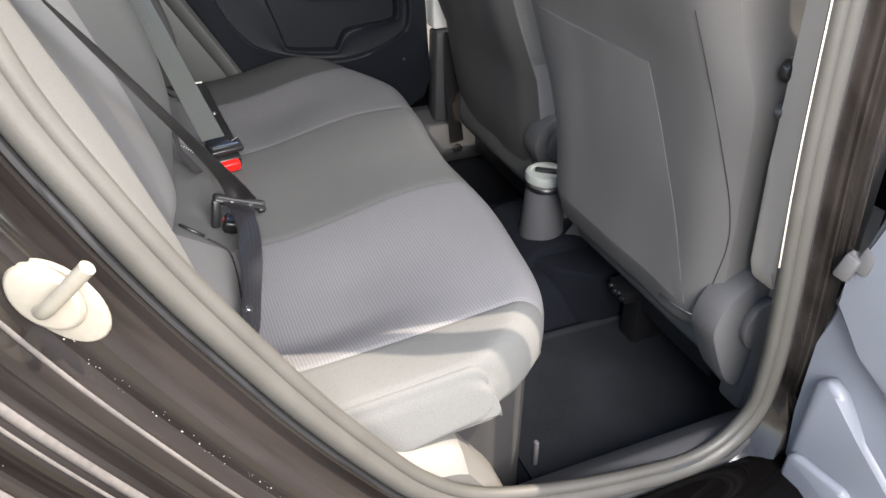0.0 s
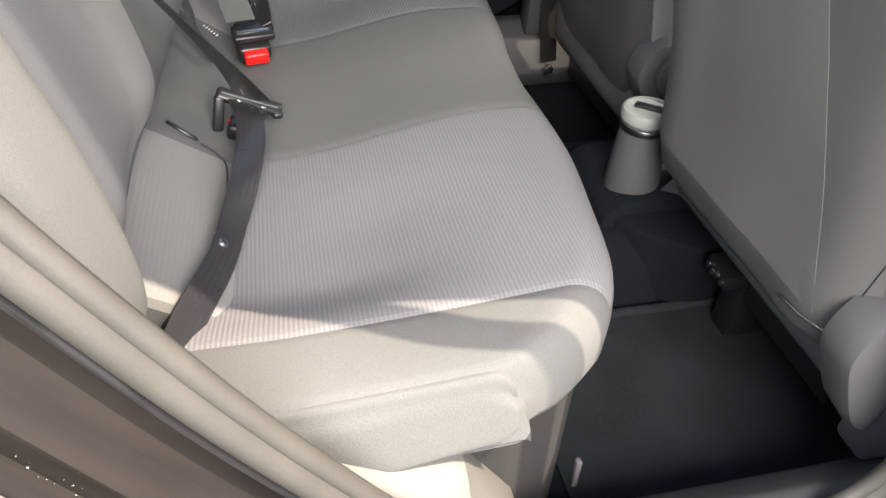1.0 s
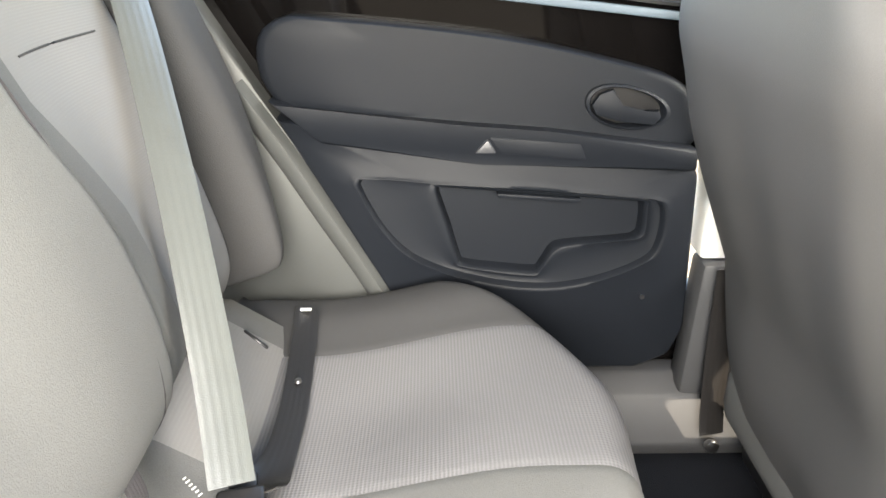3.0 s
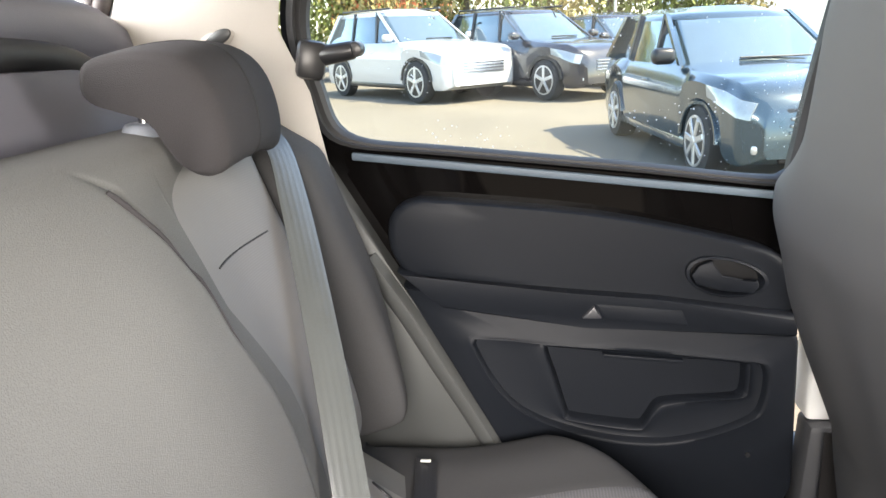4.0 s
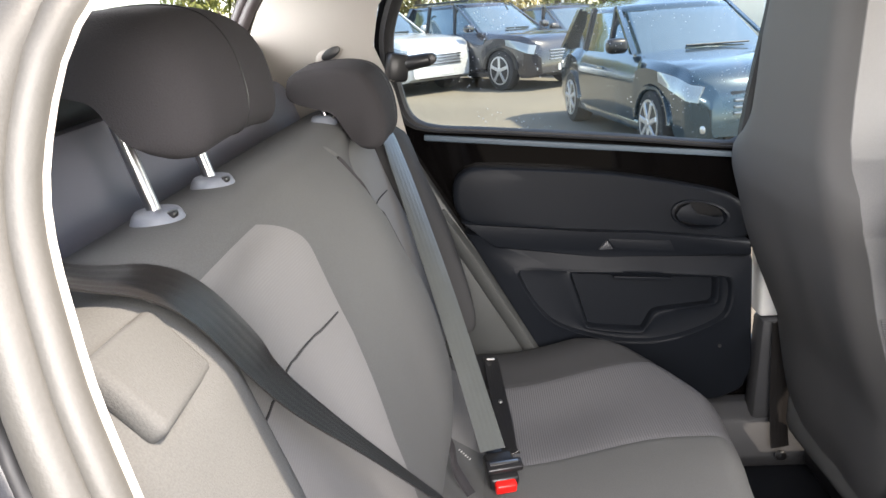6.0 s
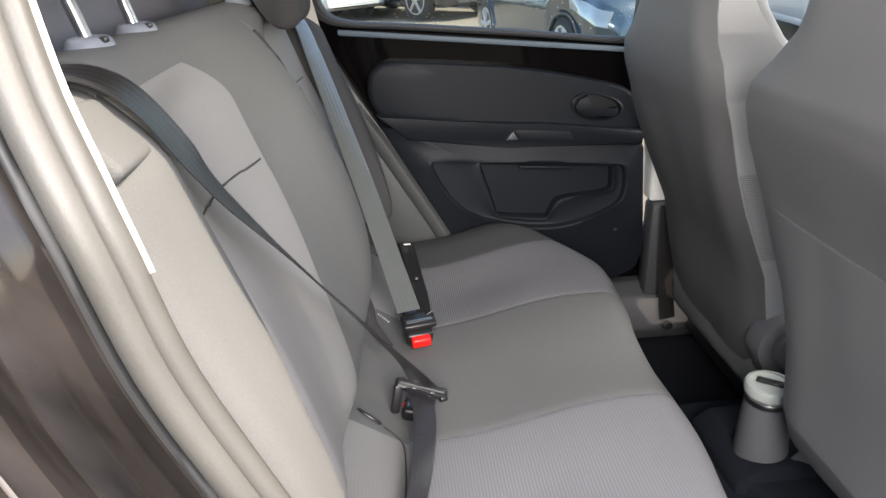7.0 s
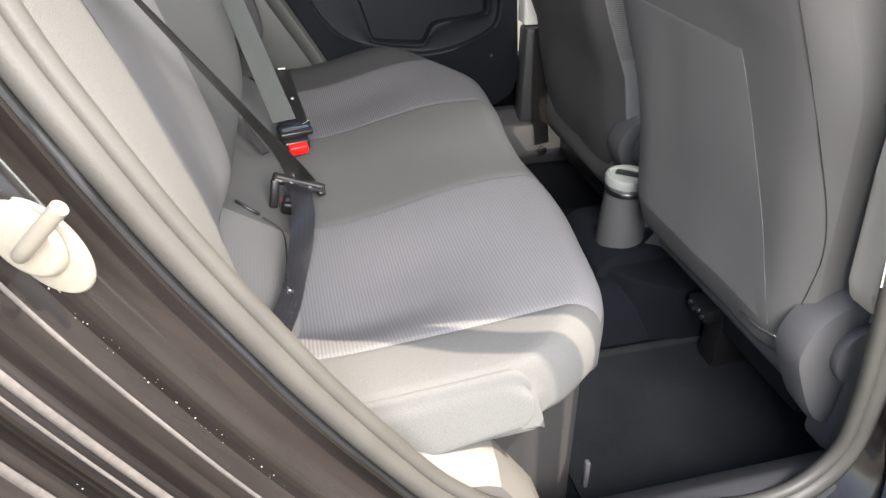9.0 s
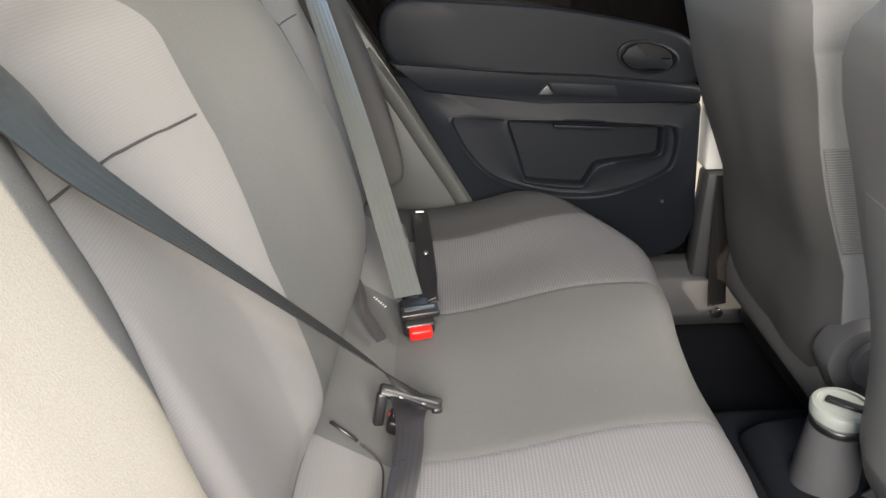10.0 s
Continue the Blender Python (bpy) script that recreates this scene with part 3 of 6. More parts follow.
# boot trim behind the bench: dark panel, shadow gap and rounded shelf edge
SHELF_ENDS = ((-0.60, 0.55), (-0.55, 0.8), (-0.45, 0.95), (-0.2, 1.0), (0.2, 1.0), (0.36, 0.985), (0.46, 0.94), (0.53, 0.89), (0.575, 0.83), (0.600, 0.70))


def shelf_loft(profile):
    return loft_mesh([[(x - 0.03 * (1 - k), y, 1.02 + (z - 1.02) * k) for x, z in profile] for y, k in SHELF_ENDS])


shelf = thing("parcel_shelf", "dark blue grey moulded parcel shelf behind the rear bench", "parcel shelf", (-0.45, YC, 1.02))
under(mesh_from("front_panel", *shelf_loft([(-0.30, 1.04), (-0.315, 1.10), (-0.335, 1.165), (-0.345, 1.180), (-0.41, 1.187), (-0.41, 1.04)]), SHELF, shelf, "dark front panel", True, 40), shelf)
under(mesh_from("shelf_lip", *shelf_loft([(-0.405, 1.190), (-0.385, 1.212), (-0.370, 1.235), (-0.376, 1.268), (-0.396, 1.288), (-0.44, 1.297), (-0.56, 1.255), (-0.64, 1.10), (-0.62, 1.03), (-0.42, 1.03)]), SHELF, shelf, "rounded sky-lit shelf edge", True, 60), shelf)
# Black tube stands in for the shadow gap under the shelf edge.
under(tube("gap_shade", spline([(-0.372, -0.55, 1.17), (-0.366, -0.2, 1.200), (-0.364, 0.2, 1.200), (-0.362, 0.36, 1.190), (-0.360, 0.44, 1.155), (-0.358, 0.478, 1.10), (-0.356, 0.488, 1.04)], 6), 0.020, RUBBER_BLACK, shelf, "dark lining under the shelf edge", 12), shelf)
# raised fold of the pale trim along the door edge
car_mesh("trim_fold", loft_mesh([[Vector(p) + Vector(o) for o in ((-0.022, 0.008, -0.012), (-0.010, -0.012, -0.004), (0.004, -0.012, 0.004), (0.012, 0.008, 0.008))] for p in spline([(-0.035, 0.606, 0.845), (0.03, 0.605, 0.745), (0.09, 0.604, 0.640), (0.145, 0.603, 0.545), (0.185, 0.602, 0.47)], 5)]), ARCH, "pale raised fold", 60)

# ---- far rear door ----
door = thing("door_1", "closed dark rear door with grained plastic trim and window", "car door", (0.35, 0.64, 0.34), kind="structure")


def dp(name, bm, mat, label="", **kw):
    return under(part(name, bm, mat, door, label, **kw), door)


def resample(outline, n, c, start=0.0):
    out = []
    m = len(outline)
    for k in range(n):
        a = start + 2 * math.pi * k / n
        d = Vector((math.cos(a), math.sin(a)))
        best = None
        for i in range(m):
            p, q = Vector(outline[i]) - c, Vector(outline[(i + 1) % m]) - c
            e = q - p
            den = d.x * e.y - d.y * e.x
            if abs(den) < 1e-9:
                continue
            t = (p.x * e.y - p.y * e.x) / den
            u = (p.x * d.y - p.y * d.x) / den
            if t > 0 and -1e-6 <= u <= 1 + 1e-6 and (best is None or t > best):
                best = t
        out.append(c + d * best)
    return out


LOWER = [(0.012, 0.812), (0.05, 0.787), (0.35, 0.757), (0.664, 0.722), (0.678, 0.70), (0.694, 0.42), (0.675, 0.365), (0.62, 0.338), (0.40, 0.335), (0.27, 0.37), (0.19, 0.48), (0.105, 0.64)]
POCKET = [(p.x, p.y) for p in spline([(0.140, 0.690, 0), (0.150, 0.699, 0), (0.225, 0.695, 0), (0.262, 0.690, 0), (0.42, 0.678, 0), (0.595, 0.664, 0), (0.622, 0.656, 0), (0.631, 0.630, 0), (0.628, 0.585, 0), (0.612, 0.556, 0), (0.55, 0.525, 0), (0.47, 0.506, 0), (0.39, 0.508, 0), (0.315, 0.524, 0), (0.255, 0.546, 0), (0.21, 0.574, 0), (0.17, 0.625, 0)], 4, True)]
DEEP = [(p.x, p.y) for p in spline([(0.260, 0.678, 0), (0.270, 0.682, 0), (0.42, 0.670, 0), (0.59, 0.656, 0), (0.603, 0.648, 0), (0.604, 0.600, 0), (0.594, 0.589, 0), (0.54, 0.583, 0), (0.488, 0.577, 0), (0.460, 0.566, 0), (0.438, 0.532, 0), (0.424, 0.524, 0), (0.36, 0.531, 0), (0.305, 0.541, 0), (0.296, 0.552, 0), (0.278, 0.615, 0)], 4, True)]
c2 = Vector((0.42, 0.610))
N2 = 160
rim_o, rim_i, rim_d = resample(LOWER, N2, c2), resample(POCKET, N2, c2), resample(DEEP, N2, c2)


def inward(rim, by):
    """The outline drawn in towards its middle by that many metres (outwards when negative)."""
    return [p - (p - c2).normalized() * by for p in rim]


def between(a, b, f):
    return [p.lerp(q, f) for p, q in zip(a, b)]


def at_y(pts, y):
    return [(p.x, y, p.y) for p in pts]


under(mesh_from("lower_panel", *loft_mesh([at_y(rim_o, 0.66), at_y(rim_o, 0.614), at_y(inward(rim_o, 0.003), 0.607), at_y(inward(rim_o, 0.009), 0.6035), at_y(inward(rim_i, -0.018), 0.6030), at_y(inward(rim_i, -0.009), 0.5995), at_y(inward(rim_i, -0.003), 0.5985), at_y(rim_i, 0.6015), at_y(inward(rim_i, 0.004), 0.6125)], True, False), PLASTIC, door, "grained lower door panel", True, 60), door)
wing = under(mesh_from("pocket_wall", *loft_mesh([at_y(inward(rim_i, 0.0038), 0.6122), at_y(between(inward(rim_i, 0.004), rim_d, 0.4), 0.6150), at_y(between(rim_i, rim_d, 0.85), 0.6135), at_y(inward(rim_d, -0.0015), 0.6110), at_y(inward(rim_d, 0.002), 0.6125), at_y(inward(rim_d, 0.005), 0.6230), at_y(inward(rim_d, 0.008), 0.6360)], True, False), PLASTIC, door, "raised pocket wall with a stepped edge", True, 60), door)
under(mesh_from("pocket_back", *loft_mesh([at_y(inward(rim_d, 0.007), 0.6355), at_y(between(rim_d, [c2] * N2, 0.5), 0.6360), at_y(between(rim_d, [c2] * N2, 0.95), 0.6360)]), PLASTIC, door, "dark pocket lining", True, 40), door)
dp("pocket_lip", slab_bm([(0.36, 0.674), (0.362, 0.667), (0.492, 0.657), (0.494, 0.664)], 0.6005, 0.622, "y", 0.002), PLASTIC, "dark moulded pull lip")
# upper pad and the ledge between
PAD = [(p.x, p.y) for p in spline([(0.012, 0.83, 0), (-0.002, 0.87, 0), (0.005, 0.915, 0), (0.04, 0.938, 0), (0.10, 0.938, 0), (0.35, 0.912, 0), (0.56, 0.868, 0), (0.64, 0.840, 0), (0.668, 0.80, 0), (0.667, 0.745, 0), (0.60, 0.748, 0), (0.35, 0.775, 0), (0.06, 0.802, 0)], 4, True)]
pc = Vector((0.33, 0.85))
oval = [(0.548 + 0.064 * math.cos(a) * (1 + 0.12 * math.cos(a)), 0.808 - 0.14 * 0.064 * math.cos(a) + 0.033 * math.sin(a)) for a in (2 * math.pi * k / 40 for k in range(40))]
oc = Vector((0.548, 0.808))

pr = resample(PAD, 240, oc)
hole = resample(oval, 240, oc)


def pad_ring(k, y):
    return [(pc.x + (p.x - pc.x) * k, y, pc.y + (p.y - pc.y) * k) for p in pr]


under(mesh_from("upper_pad", *loft_mesh([pad_ring(1.0, 0.66), pad_ring(1.0, 0.630), pad_ring(0.985, 0.622), pad_ring(0.95, 0.6188)] + [[(a.x * (1 - f) + (pc.x + (b.x - pc.x) * 0.95) * f, 0.6188, a.y * (1 - f) + (pc.y + (b.y - pc.y) * 0.95) * f) for a, b in zip(hole, pr)] for f in (0.75, 0.5, 0.25, 0.0)], True, False), PLASTIC, door, "softly padded upper door panel", True, 50), door)
dp("ledge", slab_bm([(0.012, 0.824), (0.06, 0.808), (0.303, 0.786), (0.435, 0.776), (0.668, 0.746), (0.670, 0.710), (0.334, 0.724), (0.088, 0.758)], 0.594, 0.64, "y", 0.006), PLASTIC, "armrest ledge")
dp("grip_recess", slab_bm([(0.345, 0.768), (0.362, 0.742), (0.495, 0.731), (0.484, 0.757)], 0.5925, 0.60, "y", 0.002), PLASTIC, "dark grip recess")
dp("grip_wedge", slab_bm([(0.322, 0.744), (0.342, 0.766), (0.356, 0.744)], 0.586, 0.60, "y", 0.003), PLASTIC_WEDGE, "dark grey wedge")
# inner handle: oval bezel, dark hollow, lever
def oval_ring(k, y):
    return [(oc.x + (u - oc.x) * k, y, oc.y + (v - oc.y) * k) for u, v in oval]


handle = under(mesh_from("handle_bezel", *loft_mesh([oval_ring(1.04, 0.622), oval_ring(1.02, 0.611), oval_ring(0.93, 0.609), oval_ring(0.88, 0.6145), oval_ring(0.86, 0.632)], True, False), PLASTIC, door, "raised oval handle surround", True, 50), door)
under(mesh_from("handle_hollow", *loft_mesh([oval_ring(0.865, 0.631), oval_ring(0.86, 0.632), oval_ring(0.05, 0.632)], True, True), BLACKP, door, "dark hollow", True, 40), door)
dp("handle_lever", slab_bm([(0.499, 0.812), (0.510, 0.829), (0.531, 0.837), (0.546, 0.807), (0.582, 0.800), (0.603, 0.805), (0.607, 0.792), (0.598, 0.781), (0.55, 0.785), (0.507, 0.797)], 0.6075, 0.6180, "y", 0.003), PLASTIC, "grained handle lever with a curled grip")
dp("screw", cyl_bm(0.004, 0.004, 0.004, (0.612, 0.602, 0.485), pose(0, 0, 0, 90), 12), CHROME)
# black painted upper part of the door with the window opening
WIN = [(p.x, p.y) for p in spline([(-0.112, 1.215, 0), (-0.100, 1.12, 0), (-0.083, 1.062, 0), (-0.035, 1.036, 0), (0.10, 1.022, 0), (0.40, 0.990, 0), (0.628, 0.963, 0), (0.652, 0.985, 0), (0.668, 1.15, 0), (0.672, 1.32, 0), (0.64, 1.365, 0), (0.4, 1.39, 0), (0.1, 1.385, 0), (-0.04, 1.355, 0), (-0.085, 1.30, 0)], 4, True)]
wc = Vector((0.28, 1.18))
wr = resample(WIN, N2, wc)
FRAME = [(-0.140, 1.24), (-0.128, 1.12), (-0.112, 1.02), (-0.06, 0.90), (0.02, 0.78), (0.70, 0.70), (0.72, 1.0), (0.72, 1.42), (0.3, 1.44), (-0.05, 1.42), (-0.115, 1.34), (-0.135, 1.29)]
fr_ = resample(FRAME, N2, wc)


def win_ring(k, y):
    return [(wc.x + (p.x - wc.x) * k, y - tumble(wc.y + (p.y - wc.y) * k) * 0.8, wc.y + (p.y - wc.y) * k) for p in wr]


outer = [(p.x, 0.66 - tumble(p.y) * 0.8, p.y) for p in fr_]
under(mesh_from("window_surround", *loft_mesh([[(x, y + 0.06, z) for x, y, z in outer], outer, win_ring(1.10, 0.656), win_ring(1.075, 0.652), win_ring(1.07, 0.66)], True, False), PAINT, door, "glossy black painted door frame", True, 40), door)
under(mesh_from("window_seal", *loft_mesh([win_ring(1.075, 0.664), win_ring(1.072, 0.650), win_ring(1.045, 0.648), win_ring(1.04, 0.655), win_ring(1.018, 0.655), win_ring(1.0, 0.662), win_ring(0.998, 0.68)], True, False), RUBBER_BLACK, door, "black rubber window seal", True, 40), door)
pane = under(mesh_from("window_pane", *loft_mesh([win_ring(1.03, 0.675), win_ring(0.7, 0.675), win_ring(0.05, 0.675)], True, True), GLASS_WET, door, "rain-spotted window pane", True, 40), door)
pane.visible_shadow = False
dp("window_strip", slab_bm([(-0.06, 1.018), (-0.06, 1.005), (0.66, 0.926), (0.66, 0.939)], 0.644, 0.656, "y", 0.003), STRIP, "strip under the window with sky reflection in its blue grey")
latch = thing("window_latch", "black plastic hinged window latch", "window latch", (-0.07, 0.62, 1.178))
under(part("latch_foot", box_bm((0.045, 0.05, 0.06), (-0.105, 0.61, 1.172), 0.01, 2, pose(0, 0, 0, 0, 10, 20)), BLACKP, latch), latch)
under(part("latch_arm", cyl_bm(0.017, 0.014, 0.075, (-0.068, 0.604, 1.180), pose(0, 0, 0, 0, 82, -8), 18, 0.004), BLACKP, latch), latch)
under(part("latch_knob", cyl_bm(0.012, 0.012, 0.03, (-0.03, 0.605, 1.186), pose(0, 0, 0, 90), 16, 0.004), BLACKP, latch), latch)
# far front window and door beyond the seats
car_part("far_front_glass", slab_bm([(0.88, 0.93), (0.84, 1.38), (1.2, 1.38), (1.6, 0.93)], 0.63, 0.634, "y"), GLASS, "front side window").visible_shadow = False

# ---- rear bench ----
bench = thing("rear_bench", "grey cloth rear bench with ribbed panels and upright backrest", "car seat", (0.2, YC, 0.36))
FRONT = soft_table([(-0.640, 0.292), (-0.632, 0.318), (-0.615, 0.352), (-0.57, 0.400), (-0.50, 0.435), (-0.40, 0.452), (-0.30, 0.464), (-0.21, 0.464), (-0.11, 0.460), (0.0, 0.467), (0.09, 0.482), (0.16, 0.488), (0.24, 0.494), (0.30, 0.485), (0.42, 0.430), (0.53, 0.352), (0.585, 0.29), (0.597, 0.25)])


def cushion_z(x, y):
    z = 0.503 + 0.050 * smooth01((x - 0.08) / 0.30)
    for c in (-0.385, 0.27):
        z -= 0.010 * math.exp(-((y - c) / 0.09) ** 2) * math.exp(-((x - 0.20) / 0.12) ** 2)
    z += 0.003 * math.exp(-((y + 0.575) / 0.05) ** 2) + 0.010 * math.exp(-((y - 0.50) / 0.06) ** 2)
    z += 0.004 * math.exp(-(y / 0.10) ** 2)
    z += 0.026 * smooth01((-0.46 - y) / 0.10) * (1 - smooth01((x - 0.10) / 0.24))
    for e, r in ((-0.638, 0.016), (0.595, 0.04)):
        d = abs(y - e)
        if d < r:
            z -= r - math.sqrt(max(0.0, r ** 2 - (r - d) ** 2))
    for sy in (-0.556, -0.214, 0.125, 0.405):
        z -= 0.0014 * math.exp(-((y - sy) / 0.004) ** 2)
    return z


def cushion_ring(y):
    xf = lerp_table(FRONT, y)
    zb = 0.446 if y < -0.55 else 0.43
    zf = 0.464 if y < -0.60 else zb + 0.018 * smooth01((-0.55 - y) / 0.05)
    pts = [(-0.08, zb), (-0.085, 0.47), (-0.06, 0.495)]
    x1 = xf - 0.052
    for k in range(19):
        x = -0.03 + (x1 + 0.03) * k / 18
        pts.append((x, cushion_z(x, y)))
    z1 = cushion_z(x1, y)
    rz = z1 - 0.062
    for k in range(1, 9):
        a = math.pi / 2 * (1 - k / 8)
        pts.append((x1 + 0.052 * math.cos(a), rz + 0.062 * math.sin(a)))
    pts += [(xf - 0.001, zf + 0.010), (xf - 0.005, zf + 0.003), (xf - 0.014, zf)]
    return [Vector((x, y, z)) for x, z in pts]


ys = sorted(set([round(-0.638 + 1.233 * k / 84, 4) for k in range(85)] + [-0.6375, -0.634, -0.628, -0.562, -0.556, -0.550, -0.220, -0.214, -0.208, 0.119, 0.125, 0.131, 0.399, 0.405, 0.411, 0.585, 0.592]))
crings = [cushion_ring(y) for y in ys]
crings[0] = [Vector((p.x, p.y - 0.27 * max(0.0, 0.530 - p.z), p.z)) for p in crings[0]]
cn = len(crings[0])
groups = {"plain": [], "near": [], "far": [], "edge": []}
for i in range(len(ys) - 1):
    ym = (ys[i] + ys[i + 1]) / 2
    for j in range(cn):
        k = (j + 1) % cn
        q = (i * cn + j, i * cn + k, (i + 1) * cn + k, (i + 1) * cn + j)
        top = 3 <= j <= 26
        key = "near" if top and -0.556 < ym < -0.214 else "far" if top and 0.125 < ym < 0.405 else "edge" if ym > 0.405 else "plain"
        groups[key].append(q)
groups["plain"].append(tuple((len(ys) - 1) * cn + j for j in range(cn)))
cverts = [v for r in crings for v in r]
# the near side, in strips from its upper edge down to the lower one
side_cols = []
for j in range(2, 30):
    top, foot = crings[0][j], crings[0][0].lerp(crings[0][31], (j - 2) / 27)
    col = [j]
    for k in range(1, 7):
        p = top.lerp(foot, k / 6)
        cverts.append(Vector((p.x, -0.638 - 0.27 * max(0.0, 0.530 - p.z), p.z)))
        col.append(len(cverts) - 1)
    side_cols.append(col)
for a, b in zip(side_cols, side_cols[1:]):
    groups["plain"] += [(a[k], a[k + 1], b[k + 1], b[k]) for k in range(6)]
groups["plain"].append((29, 30, 31) + tuple(side_cols[-1][k] for k in range(6, 0, -1)))


def sub_mesh(name, faces, mat, parent, label, verts):
    used = sorted({v for f in faces for v in f})
    idx = {v: i for i, v in enumerate(used)}
    return mesh_from(name, [verts[v] for v in used], [tuple(idx[v] for v in f) for f in faces], mat, parent, label, True, 50)


cushion = under(sub_mesh("cushion", groups["plain"], CLOTH, bench, "plain dark grey cloth cushion", cverts), bench)
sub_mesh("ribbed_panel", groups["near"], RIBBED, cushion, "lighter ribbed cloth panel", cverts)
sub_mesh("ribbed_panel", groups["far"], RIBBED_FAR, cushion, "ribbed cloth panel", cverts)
sub_mesh("outer_edge", groups["edge"], CLOTH_MID, cushion, "plain cloth outer edge with painted shade", cverts)
# stitched side flap wrapped over the cushion's edge, and the carpeted base under it
def cushion_top(x, y):
    x1 = lerp_table(FRONT, y) - 0.052
    if x <= x1:
        return cushion_z(x, y)
    return cushion_z(x1, y) - 0.062 * (1 - math.sqrt(max(0.0, 1 - ((x - x1) / 0.052) ** 2)))


def flap_column(x):
    start = -0.632
    line = [Vector((x, y, cushion_top(x, y))) for y in [start + (-0.638 - start) * k / 10 for k in range(11)]]
    low = 0.4475 + 0.021 * smooth01((x - 0.10) / 0.20) + 0.014 * max(0.0, (x - 0.268) / 0.019) ** 2
    edge = line[-1].z
    line += [Vector((x, -0.638 - 0.27 * max(0.0, 0.530 - z), z)) for z in [edge + (low - edge) * k / 8 for k in range(1, 9)]]
    corner = min(1.0, max(0.0, (x - 0.258) / 0.029))
    skip = 0.024 * (1 - math.sqrt(1 - corner ** 2))
    run = [0.0]
    for a, b in zip(line, line[1:]):
        run.append(run[-1] + (b - a).length)
    out = []
    for k in range(17):
        s = skip + (run[-1] - skip) * (0.0, 0.02, 0.05, 0.10, 0.16, 0.23, 0.30, 0.38, 0.46, 0.54, 0.62, 0.70, 0.78, 0.86, 0.94, 0.98, 1.0)[k]
        n = max(i for i in range(len(run)) if run[i] <= s + 1e-9)
        n = min(n, len(run) - 2)
        out.append(line[n].lerp(line[n + 1], (s - run[n]) / (run[n + 1] - run[n])))
    return out


flap_x = [-0.05 + 0.30 * k / 30 for k in range(30)] + [0.250 + 0.037 * math.sin(math.pi / 2 * k / 14) for k in range(15)]
flap_in = [flap_column(x) for x in flap_x]
flap_verts, flap_faces = [], []
for i, col in enumerate(flap_in):
    for k, p in enumerate(col):
        along = col[min(k + 2, 16)] - col[max(k - 2, 0)]
        up = Vector((0, -abs(along.z), abs(along.y))).normalized()
        rim = min(k, 16 - k, len(flap_x) - 1 - i)
        flap_verts.append(p + up * (-0.001, 0.0022, 0.0030)[min(rim, 2)])
rows = len(flap_in[0])
for i in range(len(flap_x) - 1):
    for k in range(rows - 1):
        a = i * rows + k
        flap_faces.append((a, a + 1, a + rows + 1, a + rows))
under(mesh_from("side_flap", flap_verts, flap_faces, CLOTH, bench, "stitched plain cloth side flap", True, 50), bench)
under(part("base", slab_bm([(-0.2, -0.635)] + [(lerp_table(FRONT, -0.635 + 1.2 * k / 30) - 0.022, -0.635 + 1.2 * k / 30) for k in range(31)] + [(-0.2, 0.565)], 0.14, 0.452, "z", 0.008), CARPET_GREY, bench, "felt covered bench base"), bench)

# backrest: profile of its face from the tuck behind the cushion to the top
PROFILE = spline([(0.07, 0, 0.485), (0.030, 0, 0.512), (-0.036, 0, 0.556), (-0.062, 0, 0.573), (-0.036, 0, 0.590), (-0.018, 0, 0.640), (-0.038, 0, 0.74), (-0.072, 0, 0.85), (-0.110, 0, 0.945), (-0.140, 0, 1.03), (-0.158, 0, 1.08), (-0.175, 0, 1.102), (-0.205, 0, 1.112), (-0.255, 0, 1.108), (-0.290, 0, 1.085), (-0.295, 0, 1.03)], 16)
FACE = 176  # rows of the profile that make its front
GROOVE = [(0.60, 0.138), (0.70, 0.143), (0.76, 0.146), (0.85, 0.147), (0.95, 0.145), (1.02, 0.130), (1.077, 0.095), (1.11, 0.045)]
BACK_TAIL = [Vector((-0.25, 0, 0.80)), Vector((-0.17, 0, 0.50))]


def face_out(z):
    return smooth01((z - 0.57) / 0.05) * smooth01((1.10 - z) / 0.06)


def backrest_ring(y, y0, y1):
    pts = []
    for row, p in enumerate(PROFILE + BACK_TAIL):
        x, z = p.x, p.z
        f = face_out(z)
        # two shallow hollows where one leans, side wings and the fold at the ends
        for c in (-0.345, 0.285):
            x -= 0.018 * f * math.exp(-((y - c) / 0.12) ** 2)
        # raised plain middle, cut off by the deep seam beside the far insert
        g = lerp_table(GROOVE, z)
        rise = lerp_table([(0.58, 0.0), (0.62, 0.35), (0.71, 0.75), (0.84, 1.0), (0.97, 1.0), (1.04, 0.55), (1.085, 0.12), (1.10, 0.0)], z)
        if row < FACE:
            fall = smooth01((y - g + 0.024) / 0.026)
            x += rise * (0.032 * smooth01((y + 0.17) / 0.25) * (1 - fall) + 0.013 * fall * math.exp(-max(0.0, y - g) / 0.09))
            x -= 0.007 * smooth01((z - 0.60) / 0.05) * smooth01((1.105 - z) / 0.03) * math.exp(-((y - g) / 0.006) ** 2)
        d = min(abs(y - y0), abs(y - y1))
        if d < 0.05 and z > 0.56:
            k = 0.05 - math.sqrt(max(0.0, 0.05 ** 2 - (0.05 - d) ** 2))
            x -= k * (1 if row < FACE else 0)
            z -= 0.5 * k * smooth01((z - 1.0) / 0.1)
        pts.append(Vector((x, y, z)))
    return pts


